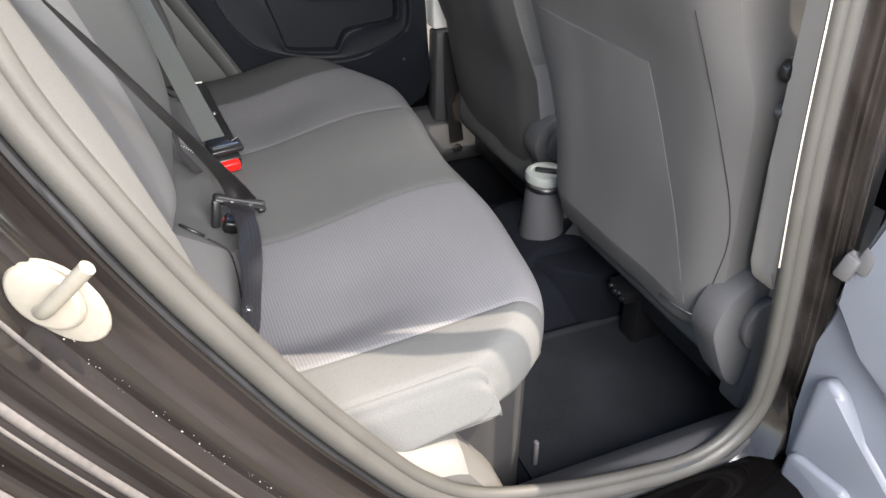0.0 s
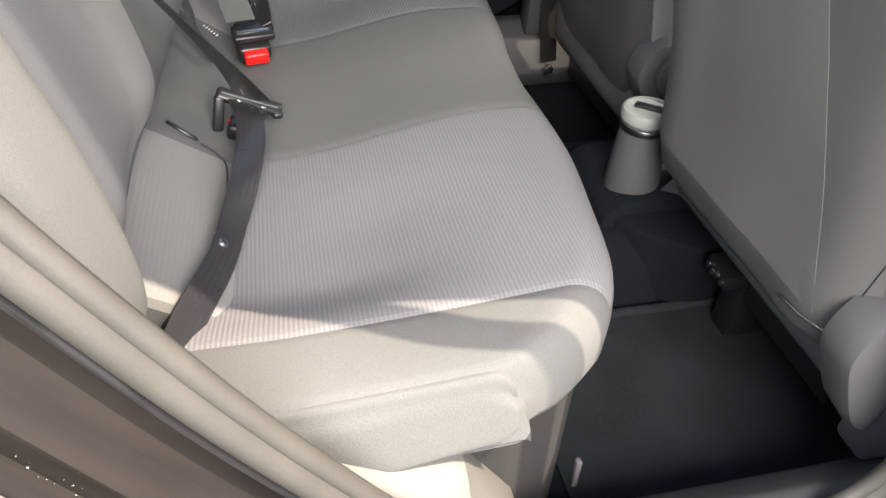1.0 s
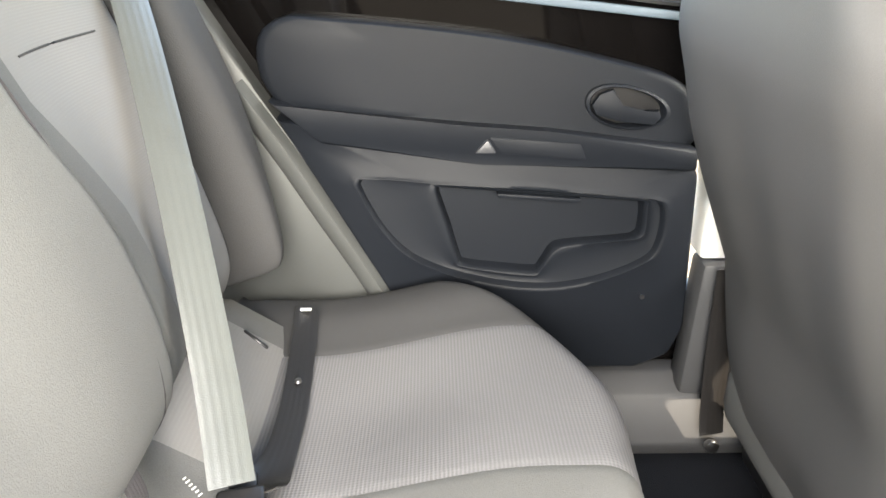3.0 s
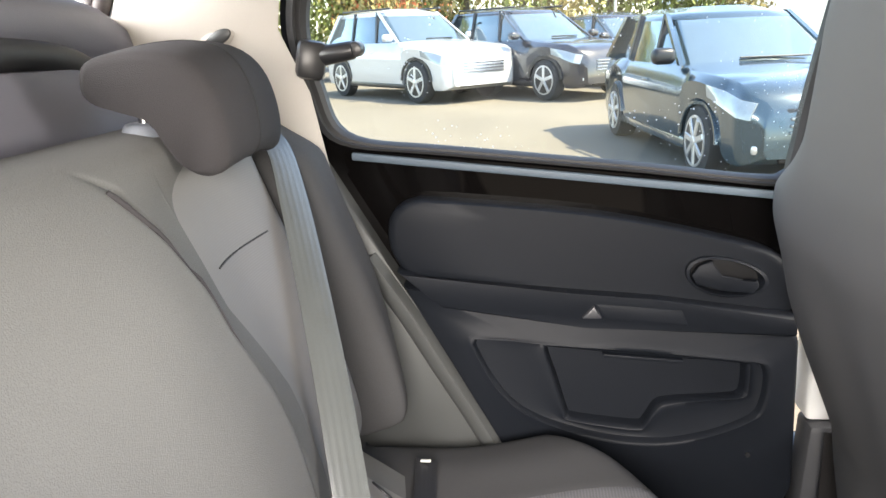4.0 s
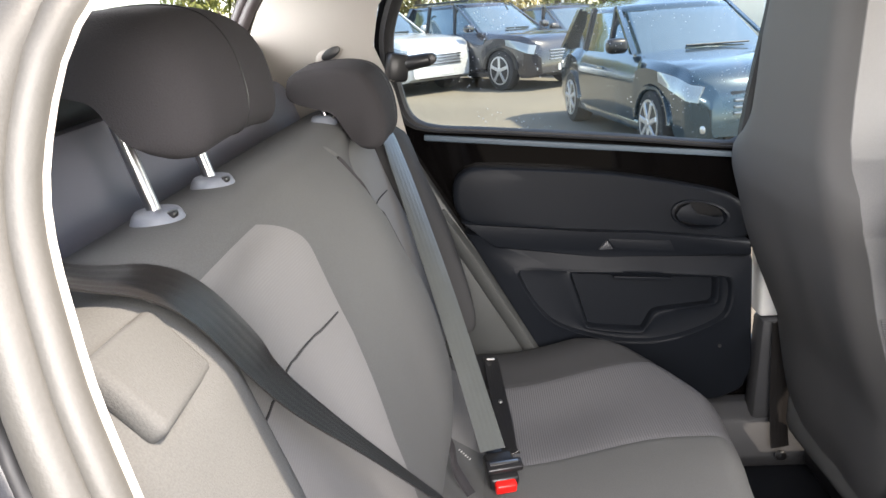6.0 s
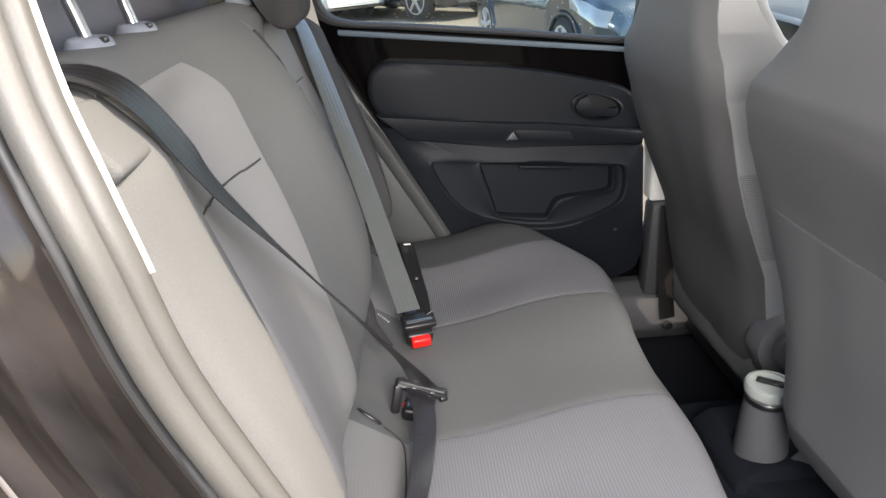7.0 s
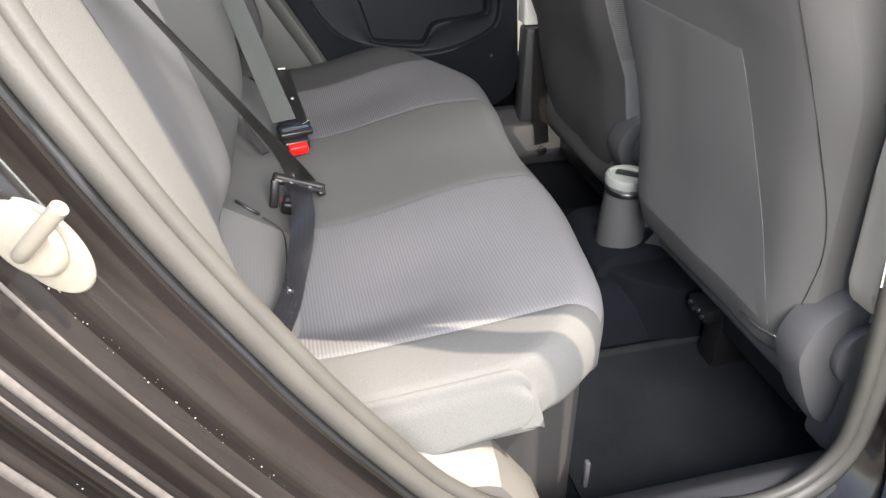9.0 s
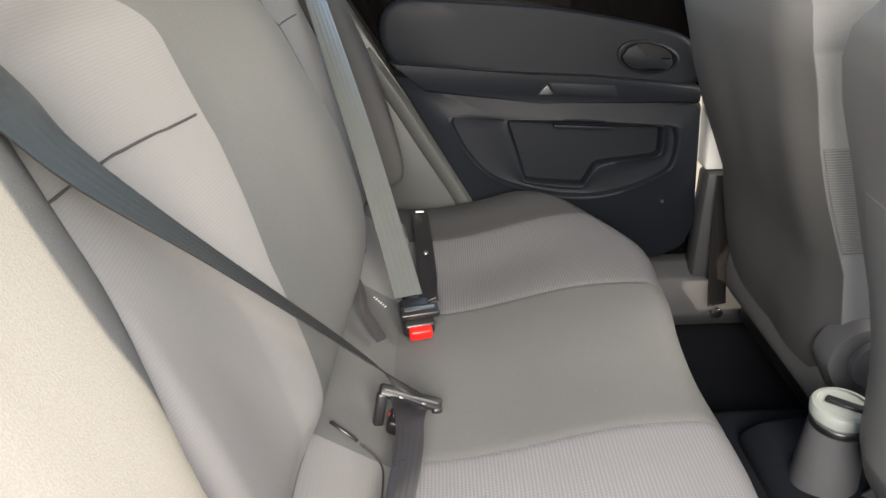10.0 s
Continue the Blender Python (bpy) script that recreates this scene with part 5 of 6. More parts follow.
def front_seat(y, inboard, label):
    s = thing("car_seat", label, "car seat", (0.9, y, 0.20), "front seats")
    zs = [p.x for p in spline([(a, 0, 0) for a, *_ in SEC], 4)]
    rings = [seat_ring(z, y) for z in zs]
    sv, sf = loft_mesh(rings)
    n = len(rings[0])
    side = [f for k, f in enumerate(sf[:-2]) if k % n == n - 1 or k % n < 1]
    side_set = set(side)
    # Same vinyl on both seats; the far back carries its shade in the colour.
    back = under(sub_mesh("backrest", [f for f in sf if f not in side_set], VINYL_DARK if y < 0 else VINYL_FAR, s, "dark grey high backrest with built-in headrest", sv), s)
    sub_mesh("side_panel", side, VINYL_DARK if y < 0 else SIDECLOTH, back, "lighter grey cloth side", sv)
    # map pocket: a second skin on the rear face
    if y < 0:
        rows = []
        for k in range(17):
            u = k / 16
            row = []
            for j in range(9):
                v = j / 8
                right = -0.560 + 0.127 * v
                yy = right + (-0.12 - right) * u
                z = 0.47 + (0.802 - 0.47) * v
                row.append(Vector((rear_x(z, yy - y) - 0.0006 - 0.007 * v * max(0.0, math.sin(math.pi * u)) ** 0.7, yy, z)))
            rows.append(row + [q + Vector((0.014, 0, 0)) for q in row[::-1]])
        mesh_from("map_pocket", *loft_mesh(rows), VINYL, back, "grey map pocket", True, 50)
    if y < 0:
        tube("seam", spline([(rear_x(z, dy) - 0.0012, y + dy, z) for z, dy in ((0.90, -0.205), (0.82, -0.222), (0.74, -0.244), (0.66, -0.262), (0.60, -0.266), (0.54, -0.260), (0.47, -0.250))], 5), 0.0005, BLACKP, back, "stitched seam", 6)
    # side mesh insert on the inboard flank
    flank = []
    for k in range(9):
        z = 0.638 + 0.165 * k / 8
        xr, d, w = seat_section(z, y)
        flank.append([Vector((x, y + inboard * (w * 0.997 + 0.0022), z)) for x in (xr + 0.032, xr + 0.06, xr + 0.09, xr + 0.118)] + [Vector((x, y + inboard * (w - 0.012), z)) for x in (xr + 0.118, xr + 0.032)])
    if y > 0:
        mesh_from("mesh_insert", *loft_mesh(flank), MESHCLOTH, back, "pale open mesh side insert", True, 30)
    # bright wire in the outer corner of the near cover's hem
    if y < 0:
        tube("hem_wire", [Vector((rear_x(0.455, dy) - 0.002, y + dy, 0.452 - 0.10 * (dy + 0.20))) for dy in (-0.17, -0.19, -0.21, -0.23, -0.25)], 0.0016, CHROME, back, "bright hem wire", 6)
    under(part("seat_cushion", box_bm((0.50, 0.50, 0.15), (0.98, y, 0.375), 0.05, 4), CLOTH, s, "grey cloth seat cushion"), s)
    under(part("seat_frame", box_bm((0.42, 0.40, 0.06), (0.98, y, 0.275), 0.01), BLACKP, s, "black steel seat frame"), s)
    for k in (-1, 1):
        under(part("seat_rail", box_bm((0.42, 0.05, 0.045), (1.05, y + k * 0.19, 0.215), 0.008), BLACKP, s, "black seat rail"), s)
        if k == (1 if y < 0 else 1):
            continue
        hx, hy, hz = (0.712, y + k * 0.288, 0.474) if y < 0 else (0.757, 0.018, 0.463)
        turn = pose(0, 0, 0, 90)
        cover = under(mesh_from("hinge_cover", *loft_mesh([[(hx + r * math.cos(a) * (1 - 0.12 * smooth01(-math.sin(a))) + 0.012 * smooth01(-math.sin(a)), hy + k * dy, hz + r * math.sin(a) * (1 + 0.75 * smooth01(-math.sin(a) / 0.9))) for a in (2 * math.pi * q / 40 for q in range(40))] for r, dy in ((q * (1 if y < 0 else 0.78), w) for q, w in ((0.075, -0.035), (0.078, 0.0), (0.074, 0.012), (0.060, 0.016), (0.02, 0.017)))]), PLASTIC_GREY, s, "grey plastic hinge cover", True, 40), s)
        under(part("hinge_disc", cyl_bm(0.046 if y < 0 else 0.041, 0.042 if y < 0 else 0.038, 0.020, (hx + 0.008, hy + k * 0.022, hz + 0.004), pose(0, 0, 0, 90 * k), 32, 0.004), PLASTIC_GREY, cover, "round grey disc"), s)
    return s


front_seat(-0.336, 1, "dark grey front seat with built-in headrest, near the open door")
front_seat(0.275, -1, "dark grey front seat with built-in headrest beside the far pillar")

strap = belt("front_belt_strap", "dark front belt strap anchored at the far sill", [
    ("webbing", [(0.735, 0.560, 0.56), (0.738, 0.556, 0.42), (0.742, 0.545, 0.30), (0.745, 0.535, 0.245)], [(1, 0.2, 0), (1, 0.2, 0), (1, 0.2, 0), (1, 0.2, 0)], WEB, "dark webbing")])
under(part("anchor_bolt", cyl_bm(0.012, 0.012, 0.012, (0.742, 0.520, 0.232), pose(0, 0, 0, 90), 16, 0.002), CHROME, strap, "bright anchor bolt"), strap)

# ---- console and cup ----
CX, CY = 0.680, -0.080
console = thing("console", "black centre console end behind the front seats", "console", (0.8, YC, 0.27))
under(part("body", slab_bm([(0.615, 0.20), (0.605, 0.29), (0.64, 0.315), (0.86, 0.33), (1.30, 0.40), (1.30, 0.20)], YC - 0.125, YC + 0.075, "y", 0.012), CARPET, console, "black moulded body"), console)
under(part("end_block", slab_bm([(0.622, 0.06), (0.616, -0.02), (0.622, -0.13), (0.655, -0.195), (0.715, -0.245), (0.74, -0.252), (1.20, -0.252), (1.20, 0.06)], 0.16, 0.292, "z", 0.010, 3), CARPET, console, "black carpeted block under the cup"), console)
under(part("fin", box_bm((0.040, 0.006, 0.075), (0.735, -0.135, 0.325), 0.002, 2, pose(0, 0, 0, 10, 25, -30)), PLASTIC_GREY, console, "small pale guide fin"), console)
under(part("tray", box_bm((0.13, 0.125, 0.03), (CX + 0.015, CY + 0.010, 0.295), 0.01, 3), BLACKP, console, "black cup tray"), console)
cup = thing("ashtray_cup", "grey plastic ashtray cup with pale slotted lid", "cup", (CX, CY, 0.30))
prof = [(0.047, 0.300), (0.048, 0.306), (0.044, 0.36), (0.040, 0.41), (0.038, 0.43), (0.0385, 0.436), (0.036, 0.440)]
under(mesh_from("cup_body", *loft_mesh([[(CX + r * math.cos(a), CY + r * math.sin(a), z - 0.002) for a in (2 * math.pi * k / 40 for k in range(40))] for r, z in prof]), GREYCUP, cup, "tapered grey cup", True, 35), cup)
lid = under(mesh_from("lid", *loft_mesh([[(CX + r * math.cos(a), CY + r * math.sin(a), z - 0.002) for a in (2 * math.pi * k / 40 for k in range(40))] for r, z in ((0.036, 0.438), (0.0415, 0.440), (0.0425, 0.452), (0.040, 0.457), (0.034, 0.459), (0.033, 0.456), (0.002, 0.456))]), LIDP, cup, "pale ringed lid", True, 35), cup)
under(part("lid_slot", box_bm((0.054, 0.014, 0.010), (CX + 0.004, CY - 0.002, 0.4545), 0.002, 1, pose(0, 0, 0, 0, 0, -38)), BLACKP, lid, "dark slot"), cup)
under(part("lid_band", cyl_bm(0.0395, 0.0395, 0.012, (CX, CY, 0.425), None, 40, 0.002), CHROME, cup, "shiny band under the lid"), cup)

# ---- floor mat and small floor things ----
mat_ = mesh_from("floor_mat", *loft_mesh([[(x, y, 0.166 + 0.003 * math.sin(9 * x) * math.sin(11 * y)) for y in (-0.585, -0.56, -0.45, -0.35, -0.27, -0.25)] + [(x, y, 0.150) for y in (-0.25, -0.585)] for x in (0.42, 0.46, 0.55, 0.65, 0.75, 0.84, 0.88)]), MAT, None, "", True, 30)
tagged(mat_, "black worn carpet mat in the rear footwell", "floor mat")
tube("mat_edge", spline([(0.44, -0.246, 0.168), (0.60, -0.248, 0.168), (0.74, -0.249, 0.168), (0.87, -0.250, 0.168), (0.878, -0.262, 0.168), (0.879, -0.40, 0.168), (0.878, -0.56, 0.168)], 5), 0.0090, MAT, mat_, "rounded bound edge", 8)
bracket = thing("rail_end", "black steel rail end with bright bolts under the seat", "seat rail", (0.80, -0.31, 0.165))
under(part("foot", box_bm((0.10, 0.050, 0.12), (0.815, -0.305, 0.220), 0.008), BLACKP, bracket, "black mounting foot"), bracket)
under(part("plate", box_bm((0.110, 0.062, 0.030), (0.780, -0.305, 0.292), 0.007), BLACKP, bracket, "black rail end"), bracket)
for k in range(4):
    under(part("bolt", cyl_bm(0.0045, 0.0045, 0.010, (0.726, -0.326 + 0.013 * k, 0.290 + 0.005 * (k % 2)), pose(0, 0, 0, 0, 90), 10), CHROME, bracket, "bright bolt"), bracket)

# ---- striker on the near jamb ----
striker = thing("door_striker", "zinc door striker with an oval plate on the jamb", "door striker", (-0.106, -0.745, 0.80))
sx, sy, sz = -0.107, -0.749, 0.830
sm = pose(0, 0, 0, 84, 0, -14) @ pose(0, 0, 0, 0, 0, 34)
plate = under(part("plate", cyl_bm(0.0250, 0.0215, 0.007, (sx, sy, sz), sm @ Matrix.Diagonal((0.86, 1.22, 1, 1)), 40, 0.002), STRIKE, striker, "bright oval plate"), striker)
under(part("plate_rim", cyl_bm(0.0300, 0.0285, 0.004, (sx + 0.008, sy + 0.005, sz - 0.009), sm @ Matrix.Diagonal((0.80, 1.30, 1, 1)), 40, 0.001), STRIKE, plate, "worn rim of the plate"), striker)
tube("hook", spline([(sx - 0.004, sy - 0.002, sz - 0.008), (sx + 0.001, sy - 0.012, sz - 0.002), (sx + 0.016, sy - 0.021, sz + 0.014), (sx + 0.036, sy - 0.028, sz + 0.034)], 5), 0.0056, STRIKE, striker, "pale curved hook", 14)
under(bpy.data.objects["hook"], striker)
under(part("screw", cyl_bm(0.0055, 0.0045, 0.004, (sx + 0.010, sy - 0.004, sz - 0.021), sm, 12, 0.001), STRIKE, striker, "steel screw head"), striker)

# ---- the open near rear door ----
odoor = thing("door_2", "open rear door with grey blue moulded trim", "car door", (0.76, -0.76, 0.30), kind="structure")
dm = Matrix.Translation((0.724, -0.740, 0.0)) @ pose(0, 0, 0, 0, 0, -87)

def od(name, outline, a, b, mat, label, bevel):
    bm = slab_bm(outline, a, b, "y", bevel, 3)
    bmesh.ops.transform(bm, matrix=dm, verts=bm.verts)
    return under(part(name, bm, mat, odoor, label), odoor)


od("door_shell", [(0.03, 0.30), (0.03, 0.98), (0.80, 1.05), (0.86, 0.92), (0.70, 0.55), (0.58, 0.30)], 0.03, 0.10, PAINT, "black painted door shell", 0.012)
od("door_trim", [(0.004, 0.21), (-0.009, 0.38), (-0.014, 0.50), (-0.010, 0.575), (0.006, 0.612), (0.012, 0.72), (0.03, 0.92), (0.76, 0.97), (0.80, 0.90), (0.68, 0.58), (0.54, 0.21)], 0.0, 0.032, ODOOR, "grey blue moulded door trim", 0.010)
od("door_armrest", [(-0.006, 0.582), (0.010, 0.614), (0.018, 0.72), (0.60, 0.74), (0.62, 0.62), (0.40, 0.45), (0.100, 0.500), (0.05, 0.535)], -0.016, 0.004, ODOOR, "raised armrest fold", 0.008)
od("door_pocket", [(0.012, 0.215), (0.012, 0.462), (0.03, 0.480), (0.052, 0.470), (0.090, 0.415), (0.150, 0.375), (0.52, 0.33), (0.50, 0.215)], -0.020, 0.004, ODOOR, "moulded door pocket", 0.010)
od("door_pocket_lip", [(0.020, 0.215), (0.020, 0.335), (0.030, 0.345), (0.105, 0.352), (0.16, 0.31), (0.46, 0.27), (0.45, 0.215)], -0.032, -0.016, ODOOR, "stepped lip of the pocket", 0.007)
for dz, dx in ((0.0, 0.0), (0.012, 0.012)):
    under(part("check_strap", box_bm((0.026, 0.020, 0.034), (0.705 + dx, -0.742 - dx, 0.640 + dz), 0.005, 2, pose(0, 0, 0, 12, 8, 20)), PLASTIC_GREY, odoor, "zinc check strap bracket"), odoor)

# ---- the car park outside ----
def parked_car(name, label, paint, at, heading, dims, suv=False, estate=False, lights=LAMPGLASS):
    """A parked car, its nose along +x before it is turned: length, width, height, wheel diameter."""
    L, W, H, D = dims
    c = thing(name, label, "car", at, "parked cars")
    m = pose(*at, 0, 0, heading)

    def put(nm, ob_or_bm, mat=None, lab="", parent=None, sharp=35):
        bmesh.ops.transform(ob_or_bm, matrix=m, verts=ob_or_bm.verts)
        ob = part(nm, ob_or_bm, mat, parent or c, lab, True, sharp)
        ob.matrix_parent_inverse = m.inverted() if not parent else Matrix()
        return ob

    def loft_bm(rings, caps=True):
        v, f = loft_mesh(rings, True, caps)
        bm = bmesh.new()
        vs = [bm.verts.new(p) for p in v]
        for q in f:
            try:
                bm.faces.new([vs[k] for k in q])
            except ValueError:
                pass
        return bm

    c.matrix_basis = m
    belt_z, clear = H * 0.645, D * 0.32
    nose = L * 0.5
    wf, wr = L * 0.5 - L * 0.19, -L * 0.5 + L * 0.19
    # lower body: sections along the length, wheel arches cut into the flank line
    bonnet = soft_table([(-nose, belt_z * 0.72), (-nose * 0.985, belt_z * 0.93), (-nose * 0.93, belt_z), (-nose * 0.5, belt_z), (nose * 0.30, belt_z * 0.985), (nose * 0.42, belt_z * 0.97), (nose * 0.70, belt_z * 0.93), (nose * 0.86, belt_z * 0.885), (nose * 0.94, belt_z * 0.82), (nose * 0.98, belt_z * 0.74), (nose, belt_z * 0.64)], 4)

    def half_section(x):
        top = lerp_table(bonnet, x)
        t = abs(x) / nose
        w = W / 2 * (1 - 0.07 * smooth01((t - 0.55) / 0.35) - 0.20 * smooth01((t - 0.90) / 0.10) ** 2)
        low = clear + 0.07 * smooth01((t - 0.92) / 0.08)
        for wx in (wf, wr):
            dx = abs(x - wx)
            ra = D * 0.58
            if dx < ra:
                low = max(low, D / 2 + math.sqrt(ra * ra - dx * dx) * 0.94)
        low = min(low, top - 0.12)
        h = top - low
        return [(w * 0.93, low), (w * 0.975, low + h * 0.12), (w * 0.985, low + h * 0.35), (w * 0.995, low + h * 0.60), (w * 1.0, low + h * 0.70), (w * 0.965, low + h * 0.80), (w * 0.915, low + h * 0.955), (w * 0.88, top - 0.004), (w * 0.55, top + 0.012), (0, top + 0.022)]

    def flank(x, z):
        pts = half_section(x)[:8]
        return lerp_table([(q, p) for p, q in pts], z)

    xs = sorted(set([-nose + L * k / 56 for k in range(57)] + [s * (nose - q) for q in (0.02, 0.05, 0.10, 0.16) for s in (-1, 1)] + [wx + D * 0.58 * q for wx in (wf, wr) for q in (-0.999, -0.95, -0.8, 0.8, 0.95, 0.999)]))
    rings = []
    for x in xs:
        half = half_section(x)
        rings.append([Vector((x, y, z)) for y, z in half] + [Vector((x, -y, z)) for y, z in half[-2::-1]])
    put("body", loft_bm(rings), paint, "painted body")
    put("underside", box_bm((L * 0.94, W * 0.84, 0.30), (0, 0, clear + 0.16), 0.03), BLACKP, "black underside and wheel wells")
    # cabin: glass house and painted roof
    rear0, rear1 = (-nose * 0.97, -nose * 0.80) if (estate or suv) else (-nose * 0.85, -nose * 0.55)
    f0, f1 = nose * 0.38, nose * 0.02
    def house(k, inset, z):
        x0, x1 = rear0 + (rear1 - rear0) * k, f0 + (f1 - f0) * k
        w = W / 2 * (0.90 - 0.17 * k) - inset
        x0, x1 = x0 + max(0.0, inset) * 0.7, x1 - max(0.0, inset) * 0.9
        return [Vector((x, y, z)) for x, y in ((x0 + 0.04, -w * 0.9), (x0, -w * 0.6), (x0, w * 0.6), (x0 + 0.04, w * 0.9), (x0 + 0.15, w), ((x0 + x1) / 2, w * 1.01), (x1 - 0.35, w), (x1 - 0.10, w * 0.88), (x1, w * 0.5), (x1 + 0.02, 0), (x1, -w * 0.5), (x1 - 0.10, -w * 0.88), (x1 - 0.35, -w), ((x0 + x1) / 2, -w * 1.01), (x0 + 0.15, -w))]
    put("glasshouse", loft_bm([house(k, 0.0, belt_z - 0.03 + (H - belt_z - 0.02) * k) for k in (0, 0.35, 0.7, 0.93)]), CARGLASS, "tinted windows")
    zk = lambda k: belt_z - 0.03 + (H - belt_z - 0.02) * k
    put("roof", loft_bm([house(0.85, -0.006, zk(0.85)), house(0.90, -0.003, zk(0.905)), house(0.935, 0.012, zk(0.95)), house(0.955, 0.05, zk(0.985)), house(0.965, 0.12, zk(1.005)), house(0.97, 0.25, H - 0.004), house(0.975, 0.48, H + 0.004)]), paint, "painted roof", None, 60)
    # pillars
    for s in (-1, 1):
        def pillar(xa, xb, wide, nm="pillar"):
            a = Vector((xa, s * (W / 2 * 0.90 - 0.004), belt_z - 0.02))
            b = Vector((xb, s * (W / 2 * 0.745 - 0.002), H - 0.06))
            put(nm, loft_bm([[a + Vector((dx, dy, 0)) for dx, dy in ((-wide, 0.01), (wide, 0.01), (wide, -0.03), (-wide, -0.03))], [b + Vector((dx, dy, 0)) for dx, dy in ((-wide, 0.01), (wide, 0.01), (wide, -0.03), (-wide, -0.03))]]), paint if nm != "door_post" else BLACKP)
        pillar(f0 - 0.10, f1 - 0.16, 0.032)
        pillar(nose * 0.0, -nose * 0.06, 0.028, "door_post")
        pillar(-nose * 0.42, -nose * 0.44, 0.028, "door_post")
        pillar(rear0 + 0.17, rear1 + 0.17, 0.06)
        put("side_skirt", box_bm((L * 0.50, 0.04, 0.10), (0, s * W * 0.475, clear + 0.05), 0.02), BLACKP if suv else paint, "lower side trim")
        for z, dx in ((belt_z * 0.80, 0), (belt_z * 0.80, -L * 0.22)):
            put("door_handle", box_bm((0.20, 0.03, 0.025), (-0.12 + dx, s * (W / 2 * 0.985), z), 0.008), paint)
        mir = put("wing_mirror", box_bm((0.14, 0.20, 0.14), (nose * 0.28, s * (W / 2 * 0.99 + 0.06), belt_z + 0.06), 0.05, 3), paint if not estate else BLACKP, "wing mirror")
        lamp = []
        for k in range(9):
            u = k / 8
            x = nose * (0.965 - 0.27 * u)
            z0, z1 = belt_z * (0.60 + 0.15 * u), belt_z * (0.74 + 0.14 * u - 0.03 * u * u)
            lamp.append([Vector((x + 0.006, s * (flank(x, z) + 0.010), z)) for z in (z0, z0 + (z1 - z0) * 0.3, z0 + (z1 - z0) * 0.7, z1)] + [Vector((x - 0.02, s * (flank(x, z) - 0.05), z)) for z in (z1, z0)])
        put("headlight", loft_bm(lamp), lights, "clear headlight")
        for wx in (wf, wr):
            arch = [Vector((wx + D * 0.585 * math.cos(a), s * (flank(wx + D * 0.6 * (1 if a < 1.57 else -1), D * 0.75) + 0.004), D / 2 + D * 0.55 * math.sin(a))) for a in (math.pi * (0.02 + 0.96 * q / 16) for q in range(17))]
            put("arch_lip", loft_bm([[p + Vector((0, s * e, 0)) + (p - Vector((wx, p.y, D / 2))).normalized() * q for e, q in ((0.0, -0.03), (0.012, -0.02), (0.012, 0.03 if suv else 0.005), (-0.03, 0.035 if suv else 0.01))] for p in arch]), BLACKP if suv else paint, "wheel arch lip")
        put("fog_lamp", box_bm((0.06, 0.22, 0.07), (nose * 0.965, s * W * 0.33, belt_z * 0.36), 0.02), ALLOY, "fog lamp surround")
        for wx in (wf, wr):
            wheel = put("wheel", cyl_bm(D / 2, D / 2, 0.21, (wx, s * (W / 2 - 0.12), D / 2), pose(0, 0, 0, 90), 40, 0.03), TYRE, "black tyre")
            put("rim", cyl_bm(D * 0.345, D * 0.345, 0.02, (wx, s * (W / 2 - 0.018), D / 2), pose(0, 0, 0, 90), 36, 0.004), BLACKP, "", wheel)
            put("rim_ring", loft_bm([[Vector((wx + r * math.cos(a), s * (W / 2 - dy), D / 2 + r * math.sin(a))) for a in (2 * math.pi * k / 36 for k in range(36))] for r, dy in ((D * 0.36, 0.02), (D * 0.36, 0.005), (D * 0.325, 0.005), (D * 0.32, 0.02))], False), ALLOY, "alloy rim", wheel)
            for k in range(5 if suv else 7):
                a = 2 * math.pi * k / (5 if suv else 7) + 0.3
                put("spoke", box_bm((D * 0.32, 0.02, D * 0.085), (wx + D * 0.17 * math.cos(a), s * (W / 2 - 0.006), D / 2 + D * 0.17 * math.sin(a)), 0.006, 1, pose(0, 0, 0, 0, -math.degrees(a), 0)), ALLOY, "", wheel)
            put("hub", cyl_bm(D * 0.075, D * 0.07, 0.03, (wx, s * (W / 2 - 0.005), D / 2), pose(0, 0, 0, 90), 18, 0.004), ALLOY, "", wheel)
    # nose
    for k in range(4 if suv else 3):
        put("grille_bar", box_bm((0.05, W * 0.50, 0.022), (nose * 1.0, 0, belt_z * 0.50 + 0.05 * k), 0.008), CHROME, "bright grille bar")
    put("grille", box_bm((0.05, W * 0.54, 0.24), (nose * 0.985, 0, belt_z * 0.56), 0.02), BLACKP, "black grille")
    put("lower_intake", box_bm((0.06, W * 0.56, 0.16), (nose * 0.975, 0, belt_z * 0.33), 0.03), BLACKP, "black lower intake")
    put("number_plate", box_bm((0.02, 0.50, 0.11), (nose * 1.0, 0, belt_z * 0.365), 0.005, 1), WHITEP, "white plate")
    put("bumper_lip", box_bm((0.14, W * 0.80, 0.09), (nose * 0.93, 0, clear + 0.09), 0.03, 2), ALLOY if suv else BLACKP, "lower bumper lip")
    put("windscreen_wiper", box_bm((0.02, 0.62, 0.015), (f0 - 0.06, 0.1, belt_z + 0.03), 0.004, 1), BLACKP, "black wiper")
    if suv:
        for s in (-1, 1):
            put("roof_rail", box_bm((L * 0.42, 0.035, 0.035), (-nose * 0.35, s * W * 0.315, H - 0.004), 0.012), BLACKP, "roof rail")
    return c


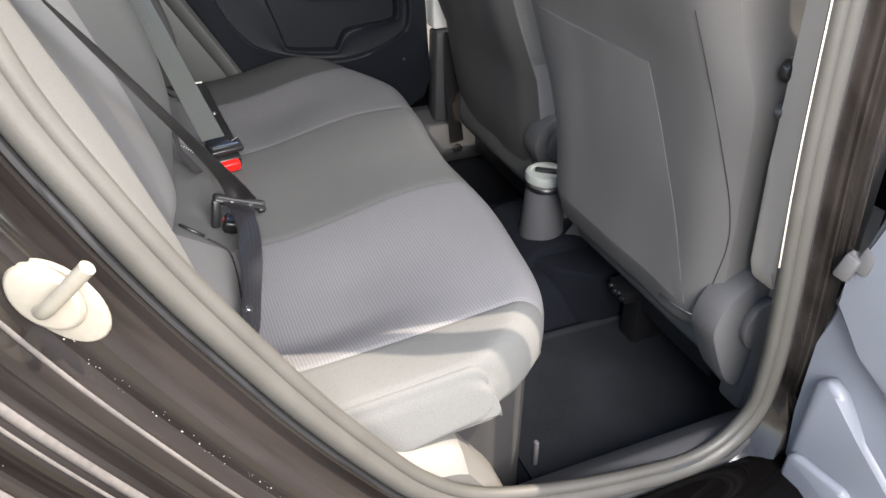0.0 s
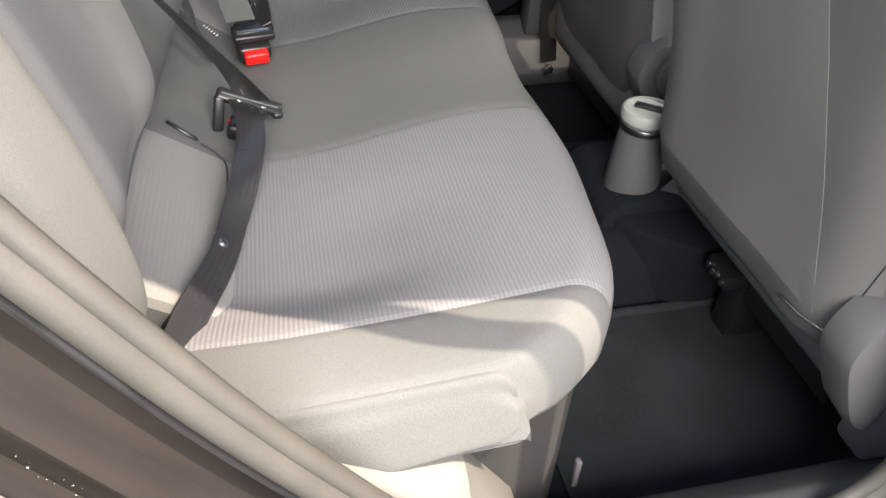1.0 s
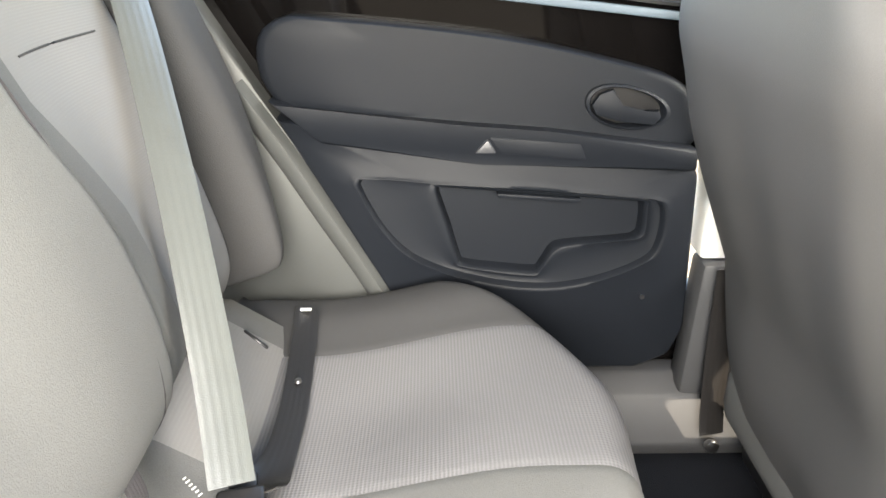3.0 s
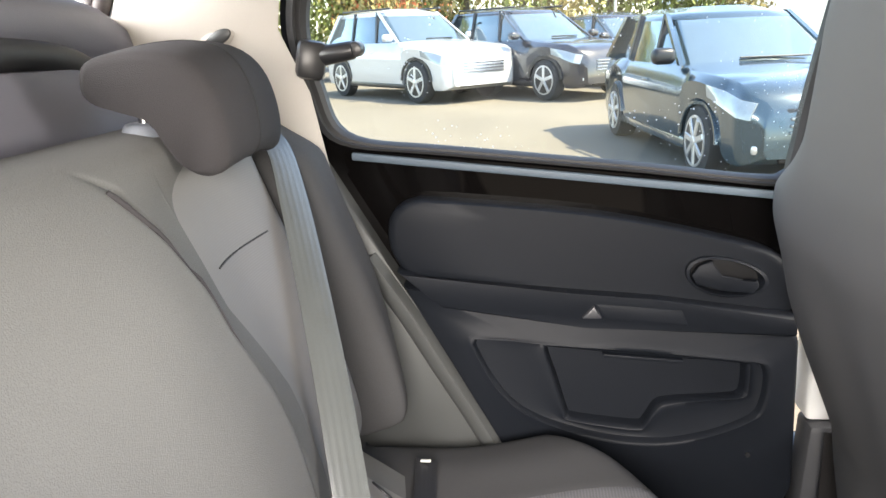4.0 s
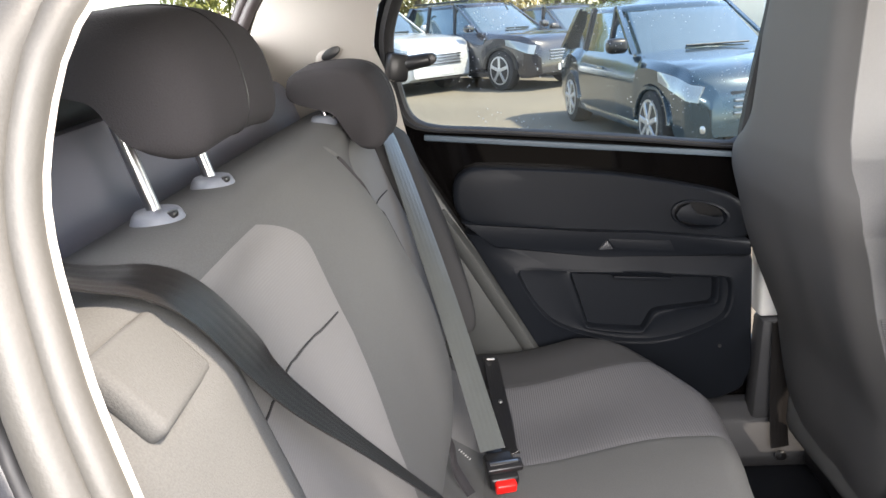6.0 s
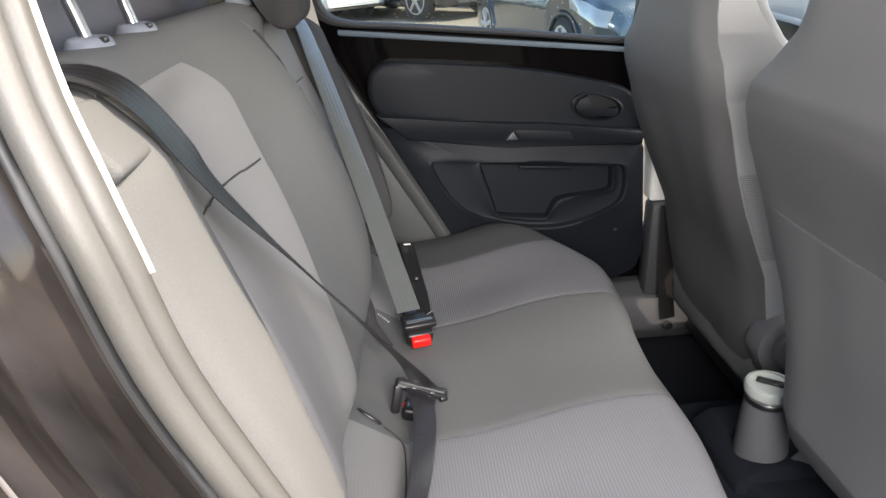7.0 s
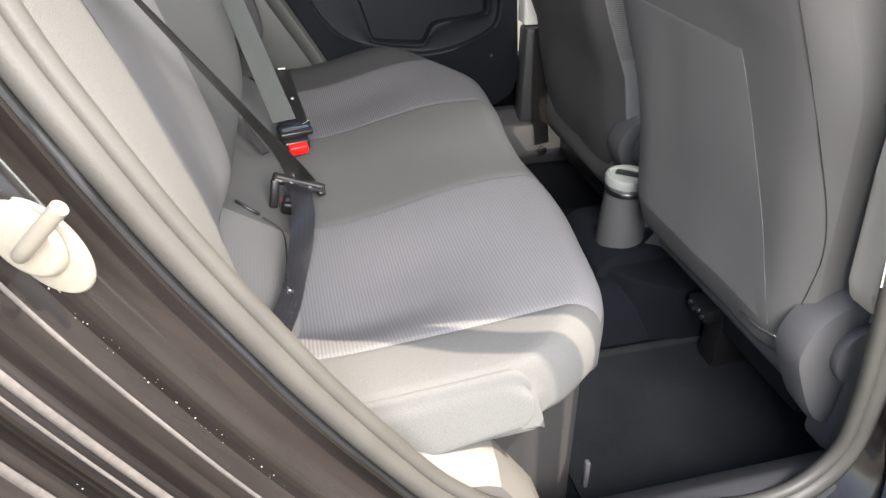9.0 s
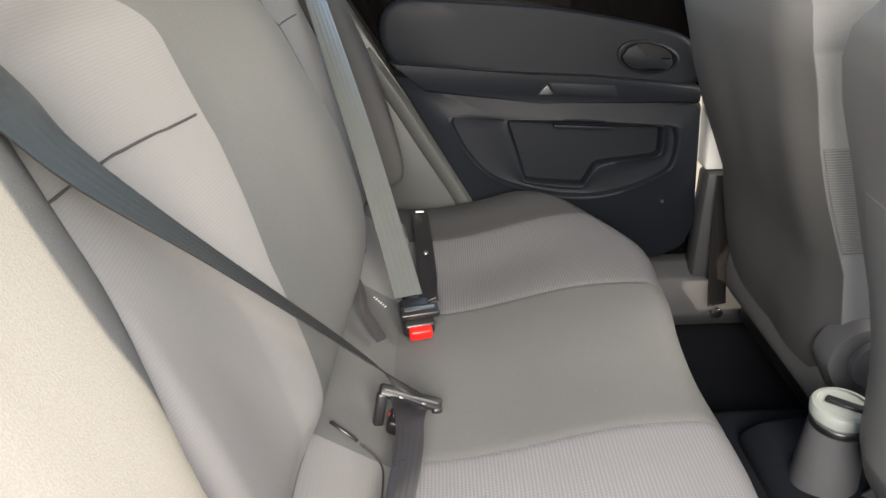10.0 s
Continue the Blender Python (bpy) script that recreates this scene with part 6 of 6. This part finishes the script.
parked_car("suv", "silver sport utility car with slatted grille, parked outside", SILVER, (-1.95, 14.05, 0), -48, (4.50, 1.84, 1.69, 0.74), suv=True)
parked_car("suv", "black sport utility car parked beside the silver one", BLACKCAR, (0.45, 13.9, 0), -52, (4.45, 1.82, 1.62, 0.70), suv=True)
parked_car("estate_car", "dark blue estate car with silver wheels, parked outside", BLUECAR, (2.2, 6.75, 0), -82, (4.0, 1.56, 1.36, 0.58), estate=True)
parked_car("parked_car", "dark car parked behind the estate", BLACKCAR, (2.4, 15.8, 0), -60, (4.4, 1.8, 1.50, 0.65))
parked_car("parked_car", "white car parked beyond the front window", WHITECAR, (5.6, 7.4, 0), -100, (4.1, 1.75, 1.48, 0.62))


# hedge and trees behind the cars
def tree(at, height, spread, leaf, seed, label):
    rng = random.Random(seed)
    t = thing("tree", label, "tree", at)
    top = Vector((at[0] + rng.uniform(-0.3, 0.3), at[1], height))
    pts = [Vector(at), Vector((at[0], at[1], height * 0.4)), top]
    n = 8
    rings = [[p + Vector((r * math.cos(2 * math.pi * k / n), r * math.sin(2 * math.pi * k / n), 0)) for k in range(n)] for p, r in zip(pts, (0.13, 0.09, 0.02))]
    trunk = under(mesh_from("trunk", *loft_mesh(rings), BARK, t, "slim pale trunk"), t)
    verts, faces = [], []
    for k in range(22):
        z0 = height * rng.uniform(0.15, 0.85)
        a = rng.uniform(0, 6.283)
        ln = spread * rng.uniform(0.4, 1.0) * (1.1 - z0 / height)
        p0 = Vector((at[0], at[1], z0))
        p1 = p0 + Vector((ln * math.cos(a), ln * math.sin(a), ln * 0.7))
        v, f = tube_mesh([p0, (p0 + p1) / 2 + Vector((0, 0, 0.05)), p1], 0.022, 5)
        o = len(verts)
        verts += v
        faces += [tuple(i + o for i in q) for q in f]
    under(mesh_from("limbs", verts, faces, BARK, t, "thin limbs"), t)
    verts, faces = [], []
    for k in range(2600):
        z = height * rng.uniform(0.10, 1.02)
        a = rng.uniform(0, 6.283)
        r = spread * math.sqrt(rng.random()) * (1.05 - 0.55 * abs(z / height - 0.45)) * rng.uniform(0.6, 1.1)
        c = Vector((at[0] + r * math.cos(a), at[1] + r * math.sin(a), z))
        e = Euler((rng.uniform(0, 6), rng.uniform(0, 6), rng.uniform(0, 6))).to_matrix()
        s = rng.uniform(0.05, 0.13)
        o = len(verts)
        verts += [c + e @ Vector(q) * s for q in ((-1, 0, 0), (0, -0.45, 0.1), (1, 0, 0), (0, 0.45, 0.1))]
        faces.append((o, o + 1, o + 2, o + 3))
    me = bpy.data.meshes.new("crown")
    me.from_pydata([tuple(v) for v in verts], [], faces)
    me.materials.append(leaf)
    crown = new("crown", me)
    crown.parent = t
    tagged(crown, "loose crown of small leaves", kind="stuff")
    under(crown, t)


rt = random.Random(4)
for k in range(12):
    tree((-7.5 + 1.25 * k + rt.uniform(-0.3, 0.3), 20.5 + rt.uniform(-0.8, 1.2), 0), rt.uniform(3.4, 5.0), rt.uniform(1.0, 1.5), LEAF if k in (0, 1, 8, 9) else (LEAF_DRY if k % 2 else LEAF), 20 + k, "slim tree in the hedge behind the parked cars")
shop = thing("building", "low orange brick building behind the trees", "building", (-4.5, 27, 0))
under(part("wall", box_bm((4, 4, 3.2), (-4.5, 27, 1.6), 0.03), ORANGE, shop), shop)
under(part("roof", box_bm((4.4, 4.4, 0.25), (-4.5, 27, 3.3), 0.03), CLADDING, shop, "pale flat roof"), shop)
hall = thing("building", "long pale clad hall at the far edge of the car park", "building", (12, 26, 0))
under(part("wall", box_bm((16, 5, 2.6), (13.5, 27, 1.3), 0.03), CLADDING, hall), hall)
under(part("roof", box_bm((16.3, 5.3, 0.2), (13.5, 27, 2.7), 0.03), LIDP, hall, "greenish roof edge"), hall)
post = tagged(part("lamp_post", cyl_bm(0.05, 0.04, 5.5, (2.6, 19.0, 2.75), None, 14), CHROME), "slim grey lamp post beside the hedge", "lamp post")
